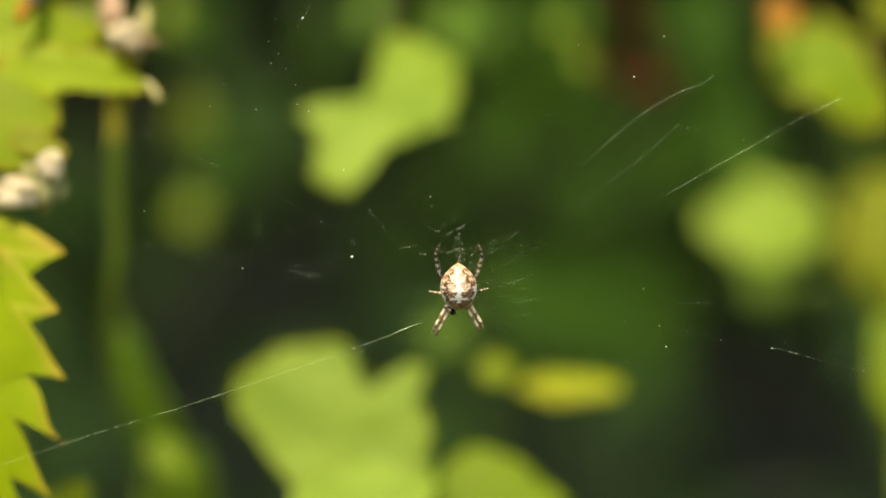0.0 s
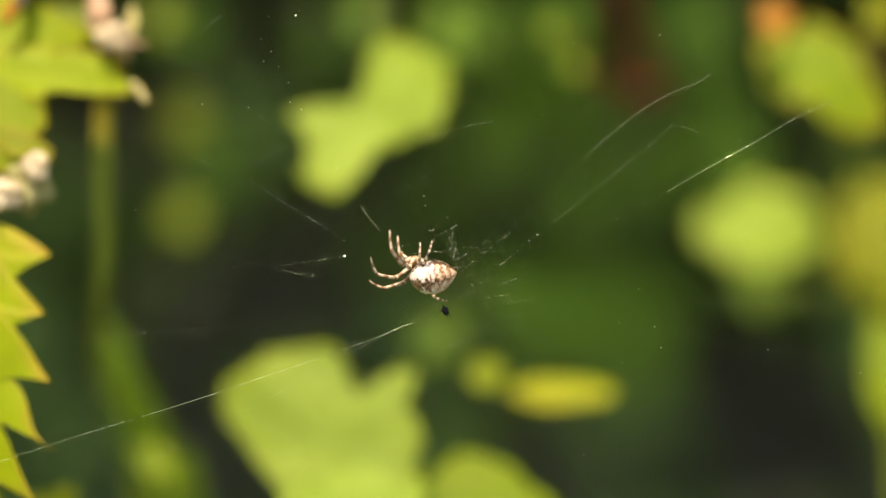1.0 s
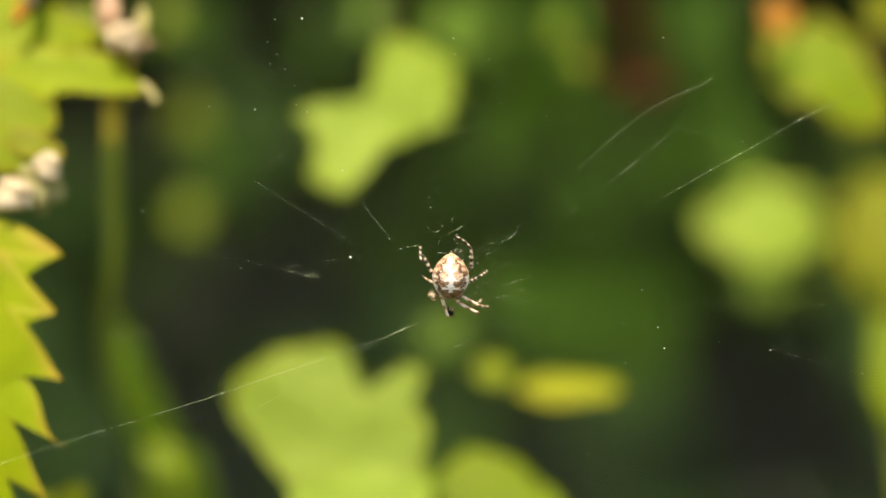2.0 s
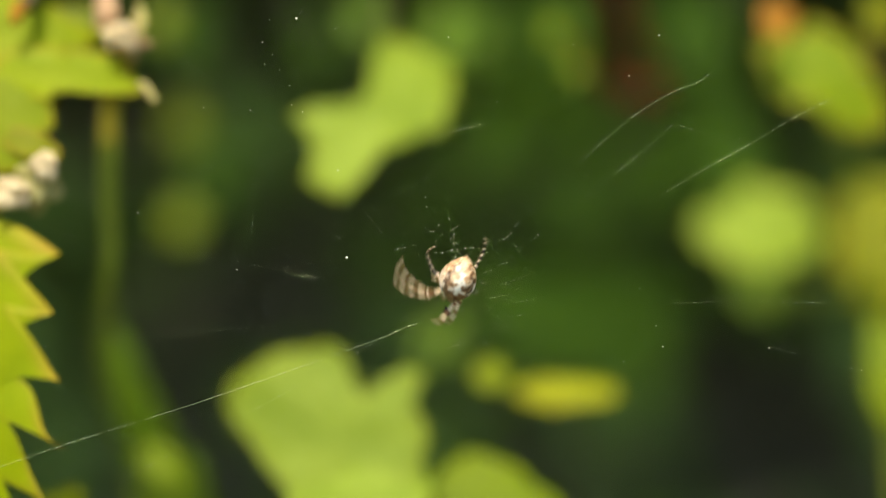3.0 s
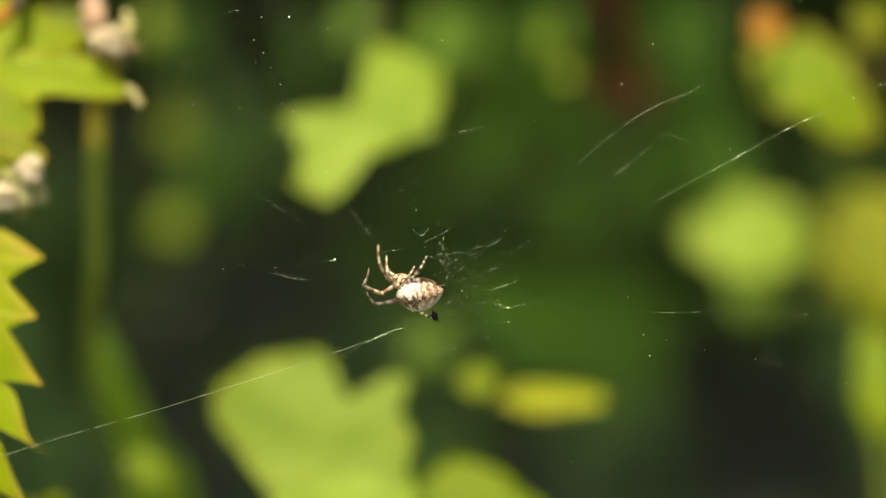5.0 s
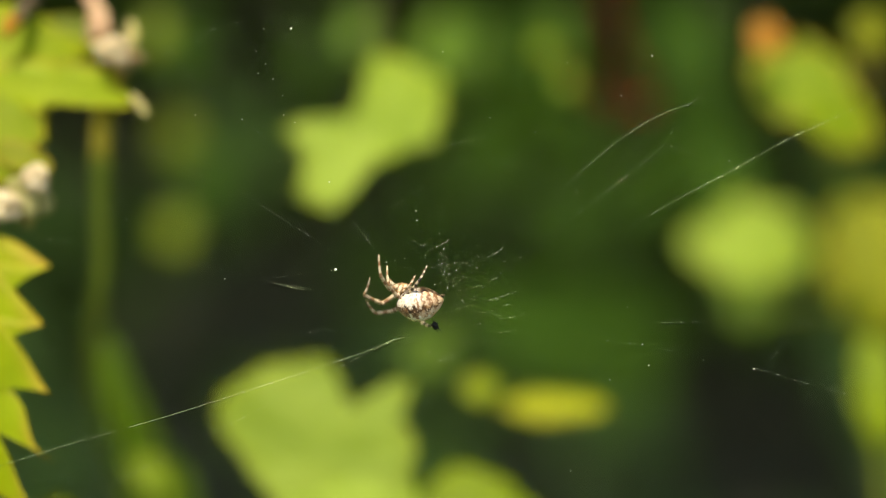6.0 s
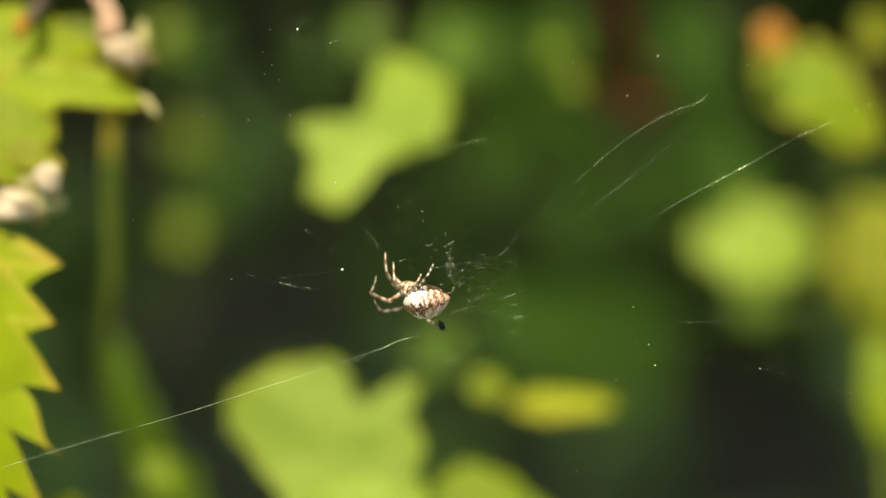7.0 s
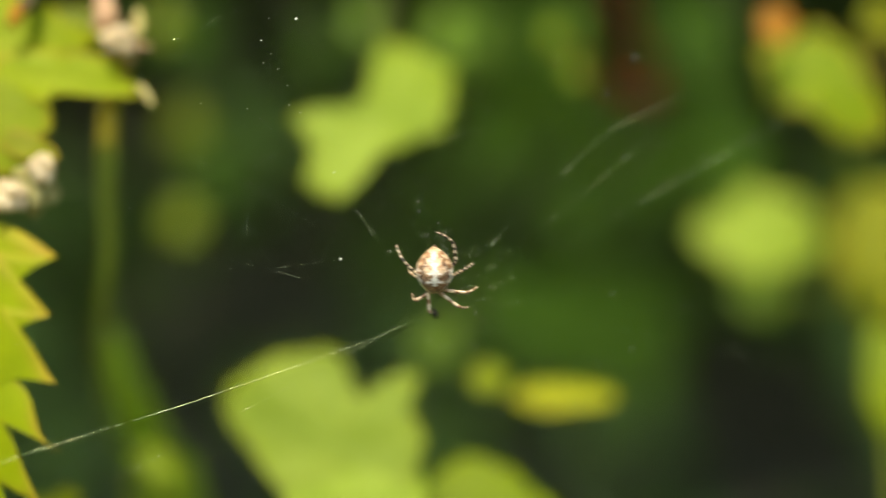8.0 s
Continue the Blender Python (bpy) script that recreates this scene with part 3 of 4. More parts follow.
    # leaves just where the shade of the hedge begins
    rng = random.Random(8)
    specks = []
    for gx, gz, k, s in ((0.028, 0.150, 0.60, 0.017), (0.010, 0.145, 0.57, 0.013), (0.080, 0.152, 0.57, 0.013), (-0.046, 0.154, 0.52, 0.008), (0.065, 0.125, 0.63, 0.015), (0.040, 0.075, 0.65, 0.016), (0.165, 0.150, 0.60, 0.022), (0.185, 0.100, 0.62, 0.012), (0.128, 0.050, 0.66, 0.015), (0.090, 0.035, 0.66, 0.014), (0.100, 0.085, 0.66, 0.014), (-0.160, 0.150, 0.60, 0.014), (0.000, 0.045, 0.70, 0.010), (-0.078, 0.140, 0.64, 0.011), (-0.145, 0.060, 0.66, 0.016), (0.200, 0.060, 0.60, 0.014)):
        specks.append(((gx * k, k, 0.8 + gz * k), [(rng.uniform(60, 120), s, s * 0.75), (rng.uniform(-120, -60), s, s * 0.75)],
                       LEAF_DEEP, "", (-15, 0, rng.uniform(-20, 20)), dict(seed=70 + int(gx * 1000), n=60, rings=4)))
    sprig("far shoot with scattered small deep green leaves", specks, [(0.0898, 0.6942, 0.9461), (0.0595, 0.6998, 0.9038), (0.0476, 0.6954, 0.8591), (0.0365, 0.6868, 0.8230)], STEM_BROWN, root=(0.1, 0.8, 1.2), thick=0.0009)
    # small far leaves that catch the sun
    sprig("far shoot with small round leaves", [
        ((-0.0891, 0.5450, 0.8132), [(90, 0.0072, 0.0066), (-90, 0.0072, 0.0066)], LEAF_OLIVE, "", (-12, 0, 0), dict(seed=53)),
        ((-0.0909, 0.5600, 0.8483), [(90, 0.0074, 0.0070), (-90, 0.0074, 0.0070)], LEAF_OLIVE, "", (-12, 0, 0), dict(seed=54)),
        ((-0.0885, 0.5000, 0.8752), [(90, 0.0091, 0.0044), (-90, 0.0055, 0.0044)], LEAF_OLIVE, "", (-12, 0, 0), dict(seed=56)),
    ], [(-0.0978, 0.6617, 0.9455), (-0.1005, 0.6330, 0.8882), (-0.0926, 0.5700, 0.8523), (-0.0913, 0.5600, 0.8166)], STEM_BROWN, root=(-0.3, 0.85, 1.2), thick=0.0007)


# ---- the web ----
WEB_HUB = Vector((0.0037, 0.2877, 0.8014))


def strand(web, name, thick, silk, *points):
    """One thread through points given in millimetres right of and above the hub."""
    line = smooth_line([(x / 1000, 0.0004 * math.sin(x * 0.31 + z * 0.17), z / 1000) for x, z in points], 16)
    rng = random.Random(int(points[0][0] * 100))
    bm = bmesh.new()
    tube_into(bm, line, [(0.28, 0.23, 0.18, 0.38, 0.16)[silk] * thick / 1000 * rng.uniform(0.75, 1.2) * (1.5 if rng.random() < 0.06 else 1.0) for _ in line], 5)
    ob_faces = len(bm.faces)
    # fine glue droplets along the thread, the larger pale ones added as glints
    spacing = (0.55, 0.5, 0.7, 1.2, 0.42)[silk]
    for a, b in zip(line, line[1:]):
        n = (b - a).length * 1000 / spacing
        for _ in range(int(n) + (rng.random() < n - int(n))):
            if rng.random() < 0.75:
                m = Matrix.Translation(a.lerp(b, rng.random()))
                bmesh.ops.create_icosphere(bm, subdivisions=1, radius=(rng.uniform(0.014, 0.030) if rng.random() < 0.80 else rng.uniform(0.040, 0.066)) * (1.35 if silk == 4 else 1.0) / 1000, matrix=m)
    bm.faces.ensure_lookup_table()
    for f in bm.faces[ob_faces:]:
        f.material_index = 1
    ob = part(name, bm, SILK[silk], web)
    ob.data.materials.append(FLUFF_AND_GLINT)
    return ob


def speck(web, x, z, r):
    """A bit of fluff or a droplet caught in the silk."""
    bm = bmesh.new()
    bmesh.ops.create_icosphere(bm, subdivisions=2, radius=r / 1000)
    for v in bm.verts:
        v.co *= 1 + 0.4 * noise.noise(v.co * 6000 + Vector((x, z, 0)))
    ob = part("caught_speck", bm, FLUFF_AND_GLINT, web)
    ob.location = (x / 1000, 0, z / 1000)


def remains_mesh():
    """A shrivelled dark husk with crooked stumps of legs."""
    rng = random.Random(77)
    bm = bmesh.new()
    bmesh.ops.create_icosphere(bm, subdivisions=3, radius=0.0006)
    for v in bm.verts:
        v.co.z *= 1.2
        v.co *= 1 + 0.7 * noise.noise(v.co * 1800)
    for _ in range(9):
        d = Vector((rng.uniform(-1, 1), rng.uniform(-1, 1), rng.uniform(-1, 1))).normalized()
        e = d + Vector((rng.uniform(-0.6, 0.6), 0, rng.uniform(-0.6, 0.6)))
        tube_into(bm, [d * 0.0004, d * 0.0008, e * 0.0011], [0.00013, 0.0001, 0.00004], 5)
    return bm


def spider_web():
    web = empty("spider_web", WEB_HUB)
    tagged(web, "torn orb web of glinting silk threads stretched between the plants", "spider web")
    strand(web, "frame_thread", 0.05, 1, (-53.5, 38.5), (-50.7, 39.2))
    strand(web, "frame_thread", 0.05, 0, (-49.0, 38.1), (-47.5, 40.3), (-44.7, 42.9), (-41.6, 44.3), (-38.6, 44.9))
    strand(web, "radial_thread", 0.055, 1, (-51.0, 36.5), (-42.5, 29.8), (-34.1, 23.0), (-28.4, 18.9))
    strand(web, "spiral_thread", 0.05, 1, (-37.9, 15.1), (-33.4, 17.9), (-28.8, 19.2))
    strand(web, "radial_thread", 0.055, 2, (-64.1, 24.4), (-52.2, 18.8), (-41.1, 13.7), (-38.0, 12.7))
    strand(web, "radial_thread", 0.055, 1, (-38.0, 12.7), (-31.9, 8.6), (-26.9, 5.5), (-19.9, 0.8))
    strand(web, "spiral_thread", 0.04, 2, (-38.0, 12.7), (-38.2, 9.1), (-38.5, 1.8))
    strand(web, "radial_thread", 0.05, 2, (-77.1, 4.2), (-69.0, 2.9), (-58.1, 1.0), (-42.3, -1.7), (-35.9, -3.1), (-24.8, -5.3))
    strand(web, "spiral_thread", 0.05, 1, (-28.0, 45.7), (-29.5, 43.4), (-30.8, 41.5))
    strand(web, "spiral_thread", 0.05, 2, (-24.1, 40.8), (-21.6, 41.8), (-19.1, 43.0))
    strand(web, "spiral_thread", 0.05, 2, (-18.7, 32.1), (-20.9, 29.6), (-23.2, 28.5))
    strand(web, "radial_thread", 0.05, 2, (-18.5, 8.8), (-15.7, 5.1), (-13.3, 1.9))
    strand(web, "spiral_thread", 0.055, 2, (-10.8, 10.2), (-6.7, 12.5), (-0.7, 17.1))
    strand(web, "spiral_thread", 0.055, 2, (-0.7, 17.1), (6.0, 19.2), (13.4, 18.0))
    strand(web, "spiral_thread", 0.055, 1, (-6.0, 19.9), (-0.8, 21.7), (7.7, 23.6))
    strand(web, "spiral_thread", 0.055, 2, (0.5, 25.9), (4.0, 26.9), (8.0, 27.4))
    strand(web, "spiral_thread", 0.05, 2, (-9.1, 37.5), (-4.5, 39.4), (-0.6, 40.5))
    strand(web, "spiral_thread", 0.05, 2, (-6.5, 34.9), (-2.3, 36.0), (0.8, 37.0))
    strand(web, "spiral_thread", 0.05, 2, (-7.6, 40.9), (-4.5, 42.8), (-0.9, 44.9))
    strand(web, "spiral_thread", 0.05, 2, (-0.2, 34.5), (3.9, 35.3), (8.1, 35.6))
    strand(web, "spiral_thread", 0.05, 2, (0.8, 29.8), (4.0, 30.5), (9.2, 30.8))
    strand(web, "radial_thread", 0.055, 2, (3.4, -3.1), (7.8, 1.0), (13.4, 6.4), (16.2, 9.5), (23.2, 15.5))
    strand(web, "frame_thread", 0.046, 3, (23.2, 15.5), (28.8, 20.5), (35.1, 25.3), (41.4, 28.7), (45.3, 30.1), (47.6, 31.8))
    strand(web, "spiral_thread", 0.05, 1, (45.3, 30.1), (44.6, 29.1))
    strand(web, "radial_thread", 0.055, 2, (9.4, -2.5), (14.6, 1.7), (17.9, 4.1))
    strand(web, "radial_thread", 0.055, 1, (17.9, 4.1), (22.5, 7.8), (30.2, 13.8), (35.8, 18.1), (40.7, 22.5))
    strand(web, "spiral_thread", 0.05, 1, (40.7, 22.5), (45.7, 20.8), (49.2, 19.5))
    strand(web, "spiral_thread", 0.045, 2, (40.7, 22.5), (42.5, 25.9), (42.2, 28.3), (44.3, 29.1))
    strand(web, "spiral_thread", 0.045, 2, (23.5, 15.2), (25.0, 11.7))
    strand(web, "radial_thread", 0.055, 2, (21.9, 0.1), (28.2, 4.0), (35.6, 7.9), (39.5, 10.0))
    strand(web, "radial_thread", 0.056, 3, (39.5, 10.0), (47.2, 14.4), (55.6, 18.9), (63.4, 23.4), (71.1, 27.0))
    strand(web, "radial_thread", 0.055, 1, (71.1, 27.0), (81.3, 31.9), (97.2, 39.5))
    strand(web, "spiral_thread", 0.05, 1, (28.1, 8.1), (28.5, 6.1))
    strand(web, "spiral_thread", 0.05, 1, (66.2, 47.4), (64.1, 46.7), (63.0, 46.3))
    strand(web, "radial_thread", 0.05, 2, (-80.7, -17.5), (-70.9, -16.6), (-59.8, -15.6), (-47.1, -14.8))
    strand(web, "radial_thread", 0.055, 2, (-47.1, -14.8), (-36.6, -14.2), (-24.0, -13.1))
    strand(web, "frame_thread", 0.064, 3, (-101.5, -44.4), (-88.1, -40.2), (-72.8, -35.3), (-61.0, -31.8))
    strand(web, "frame_thread", 0.068, 3, (-61.0, -31.8), (-49.1, -28.2), (-37.2, -24.3), (-26.0, -20.6))
    strand(web, "frame_thread", 0.066, 3, (-26.0, -20.6), (-14.8, -16.7), (-10.6, -14.9), (-7.5, -14.0))
    strand(web, "radial_thread", 0.06, 0, (-20.8, -20.3), (-14.2, -16.7), (-9.9, -14.7))
    strand(web, "radial_thread", 0.06, 1, (-62.2, -41.9), (-52.5, -36.9), (-45.6, -33.2), (-39.0, -29.9), (-29.5, -25.0))
    strand(web, "spiral_thread", 0.05, 2, (-65.8, -44.1), (-58.8, -40.2))
    strand(web, "spiral_thread", 0.05, 1, (-49.0, -40.8), (-46.3, -39.2), (-43.8, -37.9), (-40.7, -36.3))
    strand(web, "spiral_thread", 0.05, 1, (-32.7, -3.2), (-27.1, -2.4), (-20.7, -1.6))
    strand(web, "spiral_thread", 0.05, 1, (-32.7, -3.9), (-28.9, -4.9), (-26.5, -5.3))
    strand(web, "radial_thread", 0.045, 0, (-0.1, -9.4), (2.6, -8.5), (6.4, -7.5))
    strand(web, "radial_thread", 0.045, 0, (6.4, -7.5), (12.1, -5.7), (14.1, -4.6))
    strand(web, "radial_thread", 0.045, 0, (7.4, -3.4), (9.6, -2.8))
    strand(web, "radial_thread", 0.042, 1, (5.1, -9.6), (10.0, -8.8))
    strand(web, "radial_thread", 0.042, 1, (9.3, -10.6), (12.8, -10.0), (16.7, -9.0))
    strand(web, "radial_thread", 0.042, 0, (6.1, -12.7), (10.0, -13.0), (13.8, -12.4))
    strand(web, "radial_thread", 0.042, 2, (6.4, -14.4), (12.8, -15.4))
    strand(web, "radial_thread", 0.042, 2, (1.2, -18.2), (3.0, -17.5))
    strand(web, "frame_thread", 0.05, 1, (37.8, -10.9), (42.0, -10.9), (53.0, -10.6))
    strand(web, "frame_thread", 0.05, 1, (56.1, -10.8), (63.3, -11.2), (68.5, -11.1))
    strand(web, "spiral_thread", 0.05, 2, (30.1, -14.3), (34.0, -14.8), (36.8, -15.0))
    strand(web, "spiral_thread", 0.05, 1, (40.4, -15.9), (45.6, -17.0), (48.2, -17.9))
    strand(web, "frame_thread", 0.05, 1, (57.7, -19.5), (59.3, -19.7), (67.2, -22.0), (74.3, -23.9))
    strand(web, "spiral_thread", 0.045, 2, (59.3, -19.7), (61.5, -16.9), (64.7, -13.0), (65.7, -11.3))
    strand(web, "hub_thread", 0.06, 4, (-1.4, 5.7), (-1.4, 4.8))
    strand(web, "hub_thread", 0.06, 4, (0.7, 4.4), (-0.7, 3.5), (-2.5, 2.6), (-3.8, 1.9), (-4.0, 0.7))
    strand(web, "hub_thread", 0.07, 4, (-0.5, 2.8), (-0.8, -0.0), (-1.4, -0.9), (-0.3, -2.4))
    strand(web, "hub_thread", 0.07, 4, (-0.3, -2.4), (0.2, -4.2), (-0.1, -5.6))
    strand(web, "hub_thread", 0.045, 4, (-4.3, -0.7), (-2.4, -0.9), (-1.4, -0.4), (-0.3, -0.7))
    strand(web, "hub_thread", 0.06, 4, (-0.3, -0.7), (1.0, -0.2), (2.3, 0.0))
    strand(web, "hub_thread", 0.045, 4, (0.0, -2.4), (1.4, -1.7), (2.4, -0.9), (2.6, 0.0))
    strand(web, "hub_thread", 0.045, 4, (2.6, 0.0), (4.5, 0.0), (5.9, 1.6))
    strand(web, "hub_thread", 0.045, 4, (-1.0, -0.4), (-0.5, -1.2), (0.2, -0.8), (0.7, -1.6))
    strand(web, "hub_thread", 0.06, 4, (-1.6, 0.5), (-0.9, -0.8), (-1.2, -2.1))
    strand(web, "hub_thread", 0.045, 4, (-0.7, -0.0), (0.2, -0.5), (-0.3, -1.6), (-0.9, -2.8))
    strand(web, "hub_thread", 0.042, 4, (-2.4, -4.2), (-0.8, -3.7))
    strand(web, "hub_thread", 0.042, 4, (1.1, -4.5), (3.3, -2.6))
    strand(web, "hub_thread", 0.042, 4, (2.1, -5.4), (3.5, -4.8))
    strand(web, "hub_thread", 0.042, 4, (1.4, -6.9), (2.0, -8.0))
    strand(web, "hub_thread", 0.042, 4, (4.2, -5.9), (4.6, -6.9))
    strand(web, "hub_thread", 0.042, 4, (7.7, -3.6), (9.6, -2.8))
    strand(web, "hub_thread", 0.042, 4, (7.7, 1.1), (9.2, 1.8), (10.8, 3.2))
    strand(web, "hub_thread", 0.042, 4, (-0.1, -9.5), (2.5, -8.9), (3.0, -9.7))
    strand(web, "hub_thread", 0.042, 4, (-2.3, -18.6), (2.2, -17.7))
    strand(web, "hub_thread", 0.042, 4, (-4.2, -17.1), (-2.5, -16.7))
    strand(web, "hub_thread", 0.042, 4, (2.5, -15.6), (4.1, -15.0))
    strand(web, "hub_thread", 0.042, 4, (4.8, -17.5), (5.5, -18.4))
    strand(web, "hub_thread", 0.042, 4, (4.6, -12.0), (6.5, -11.3))
    strand(web, "hub_thread", 0.042, 4, (-11.7, -0.1), (-9.7, 0.3), (-7.7, 0.7))
    strand(web, "hub_thread", 0.042, 4, (-14.1, 3.2), (-16.0, 5.6), (-17.8, 8.0))
    strand(web, "hub_thread", 0.042, 4, (-8.2, -1.0), (-5.9, -1.3))
    strand(web, "hub_thread", 0.042, 4, (-6.3, 4.1), (-4.5, 3.1), (-3.2, 4.5))
    strand(web, "hub_thread", 0.042, 4, (0.6, -11.5), (1.0, -11.6))
    strand(web, "hub_thread", 0.042, 4, (-0.1, -17.6), (2.0, -16.9))
    strand(web, "hub_thread", 0.042, 4, (2.8, -6.9), (3.4, -7.5))
    strand(web, "hub_thread", 0.042, 4, (5.3, -14.2), (6.0, -14.2))
    speck(web, -20.7, -1.5, 0.22)
    speck(web, 38.3, 39.1, 0.14)
    speck(web, 38.0, -19.0, 0.15)
    speck(web, 33.9, -8.1, 0.12)
    speck(web, -29.5, 43.6, 0.22)
    speck(web, -36.0, 39.3, 0.10)
    speck(web, -34.2, 36.9, 0.10)
    speck(web, -35.6, 35.1, 0.10)
    speck(web, -32.8, 34.1, 0.10)
    speck(web, -31.0, 31.0, 0.10)
    speck(web, -30.7, 27.4, 0.12)
    speck(web, -28.6, 26.0, 0.10)
    speck(web, 22.3, 37.7, 0.10)
    speck(web, 32.6, 31.6, 0.10)
    speck(web, 57.7, -19.5, 0.13)
    speck(web, 36.8, -15.1, 0.12)
    speck(web, 52.9, 19.5, 0.10)
    speck(web, 16.4, 24.6, 0.08)
    speck(web, 7.9, 27.2, 0.08)
    speck(web, -1.0, 39.5, 0.10)
    speck(web, 55.2, 37.6, 0.08)
    speck(web, -47.2, 27.2, 0.10)
    speck(web, -34.6, 43.5, 0.10)
    speck(web, -59.9, 7.6, 0.12)
    speck(web, -38.5, 26.5, 0.11)
    speck(web, -41.4, -3.4, 0.10)
    speck(web, -22.1, 14.9, 0.12)
    speck(web, 23.5, -38.8, 0.10)
    speck(web, 74.7, -23.9, 0.10)
    speck(web, 48.2, -17.9, 0.10)
    speck(web, -5.8, 9.6, 0.10)
    speck(web, -5.6, 7.8, 0.10)
    speck(web, 30.7, -21.7, 0.09)
    husk = part("caught_remains", remains_mesh(), MOULT, web, "dark shrivelled prey remains")
    husk.location = (-0.0020, 0.001, -0.0119)
    # the messy, mended middle of the web
    rng = random.Random(5)
    for _ in range(6):
        z = rng.uniform(-5.0, 3.4)
        x = -0.2 - 0.05 * z + rng.gauss(0, 0.5)
        pts = [(x, z)]
        for _ in range(3):
            x, z = x + rng.gauss(0, 0.4), z + rng.gauss(0.3, 0.6)
            pts.append((x, z))
        strand(web, "hub_thread", 0.035, 4, *pts)
    # torn ends of the sticky spiral, running out from the middle
    for _ in range(32):
        a = rng.uniform(-1.35, 0.75)
        d = rng.uniform(3.0, 15.0)
        length = rng.uniform(0.5, 2.0)
        x, z = d * math.cos(a), -3.5 + d * math.sin(a)
        slope = a * 0.35 + 0.30 + rng.gauss(0, 0.18)
        strand(web, "torn_thread", rng.uniform(0.020, 0.032), rng.choice((0, 0, 1)), (x, z), (x + length * math.cos(slope), z + length * math.sin(slope)))
    return web


# ---- the spider; its own axes: x right, y ahead, z back, in millimetres ----
MM = 0.001
# the abdomen is carried tilted up over the front body
ABDOMEN = pose(0, -3.0 * MM, 2.1 * MM, 27)


def mixed(a, b, t):
    t = max(0.0, min(1.0, t))
    return tuple(p + (q - p) * t for p, q in zip(a, b))


def abdomen_colour(x, t, up, co):
    """Pale flanks, barred behind, a brown leaf mark with a scalloped dark edge, and the white cross in it."""
    cream, tan, brown, dark, white = (0.70, 0.53, 0.37), (0.50, 0.25, 0.095), (0.23, 0.09, 0.028), (0.03, 0.015, 0.008), (0.82, 0.74, 0.65)
    n1 = 0.6 * noise.noise(co * 1100) + 0.5 * noise.noise(co * 3200)
    n2 = noise.noise(co * 4200)
    n3 = noise.noise(co * 2200 + Vector((5, 0, 0)))
    ax = abs(x) + 0.07 * n3
    front = max(0.0, min(1.0, (t - 0.36) / 0.14))
    # flanks: smooth and pale in front, tan with slanting brown bars behind
    c = mixed(mixed(cream, tan, 0.35 + 0.7 * n1), mixed(white, cream, 0.55 + 1.1 * n1), front)
    c = mixed(c, tan, 1.8 * max(0.0, n3 - 0.12))
    if t < 0.54 and math.sin(t * 46 - 5.0 * ax + 3.0 * n1 + 2.0 * n3) > 0.0:
        c = mixed(c, brown, 0.85 + 0.5 * n2)
    if up < -0.28 + 0.12 * n3:
        return mixed(c, dark, 0.85 + 0.9 * n1)
    w = 0.56 + 0.22 * t + 0.09 * math.sin(t * 34 + 1.2 * n1) + 0.06 * n3
    if up > 0 and ax < w:
        # mark's own tan and bars, deepened for shade on the down-turned back
        c = mixed(cream, tan, 0.42 + 1.1 * n1 + 0.5 * n2)
        if math.sin(t * 34 + 3.5 * ax + 1.6 * n1) > 0.45 and ax > 0.14 and t < 0.62:
            c = mixed(c, brown, 0.55 + n2)
    edge = 1 - abs(ax - w) / 0.12
    if up > 0 and edge > 0 and 0.12 < t < 0.85 and n2 + n1 > -0.35:
        c = mixed(c, mixed(brown, dark, 0.3 + t), edge * 2.4)
    if 0.575 < t + 0.06 * ax < 0.685 and 0.15 < ax < 0.68 and n2 > -0.35:
        c = mixed(c, mixed(brown, dark, 0.6), 0.95)
    if t > 0.73 and ax < 0.80 - 0.6 * max(0.0, 0.8 - t):
        c = mixed(mixed(brown, dark, 0.35 + n1), cream, 2.2 * max(0.0, n2 - 0.12))
    stripe = 0.13 + 0.05 * math.sin(t * 40 + 1)
    if ax < stripe and 0.30 < t < 0.80 and n1 > -0.5:
        c = white
    if abs(t - 0.70) < 0.022 and ax < 0.48 or abs(t - 0.52) < 0.022 and ax < 0.34:
        c = white
    return mixed(c, dark, 2.0 * max(0.0, n2 - 0.30))


def colour_layer(bm):
    return bm.verts.layers.float_color.new("pattern")


def abdomen_mesh():
    bm = bmesh.new()
    lay = colour_layer(bm)
    rows, cols = 90, 96
    length, half_w, half_h = 8.9 * MM, 3.45 * MM, 3.45 * MM
    rings = []
    for i in range(1, rows):
        t = i / rows
        f = math.sin(math.pi * t ** 1.06) ** (0.52 + 0.30 * max(0.0, 0.6 - t))
        ring = []
        for k in range(cols):
            a = 2 * math.pi * k / cols
            x, z = math.sin(a), math.cos(a)
            hump = 1 + 0.05 * math.exp(-((t - 0.72) / 0.12) ** 2) * math.exp(-((abs(x) - 0.6) / 0.25) ** 2) * (z > 0)
            co = Vector((x * f * half_w, (t - 0.5) * length, z * f * half_h * (1.0 if z > 0 else 0.85))) * hump
            co += Vector((x, 0, z)) * 0.05 * MM * noise.noise(co * 800)
            v = bm.verts.new(co)
            v[lay] = (*abdomen_colour(x, t, z, co), 1)
            ring.append(v)
        rings.append(ring)
    for r0, r1 in zip(rings, rings[1:]):
        for k in range(cols):
            bm.faces.new((r0[k], r1[k], r1[(k + 1) % cols], r0[(k + 1) % cols]))
    for ring, y in ((rings[0], -length / 2), (rings[-1], length / 2)):
        v = bm.verts.new((0, y, 0))
        v[lay] = ring[0][lay]
        for k in range(cols):
            tri = (v, ring[k], ring[(k + 1) % cols])
            bm.faces.new(tri if y < 0 else tri[::-1])
    return bm


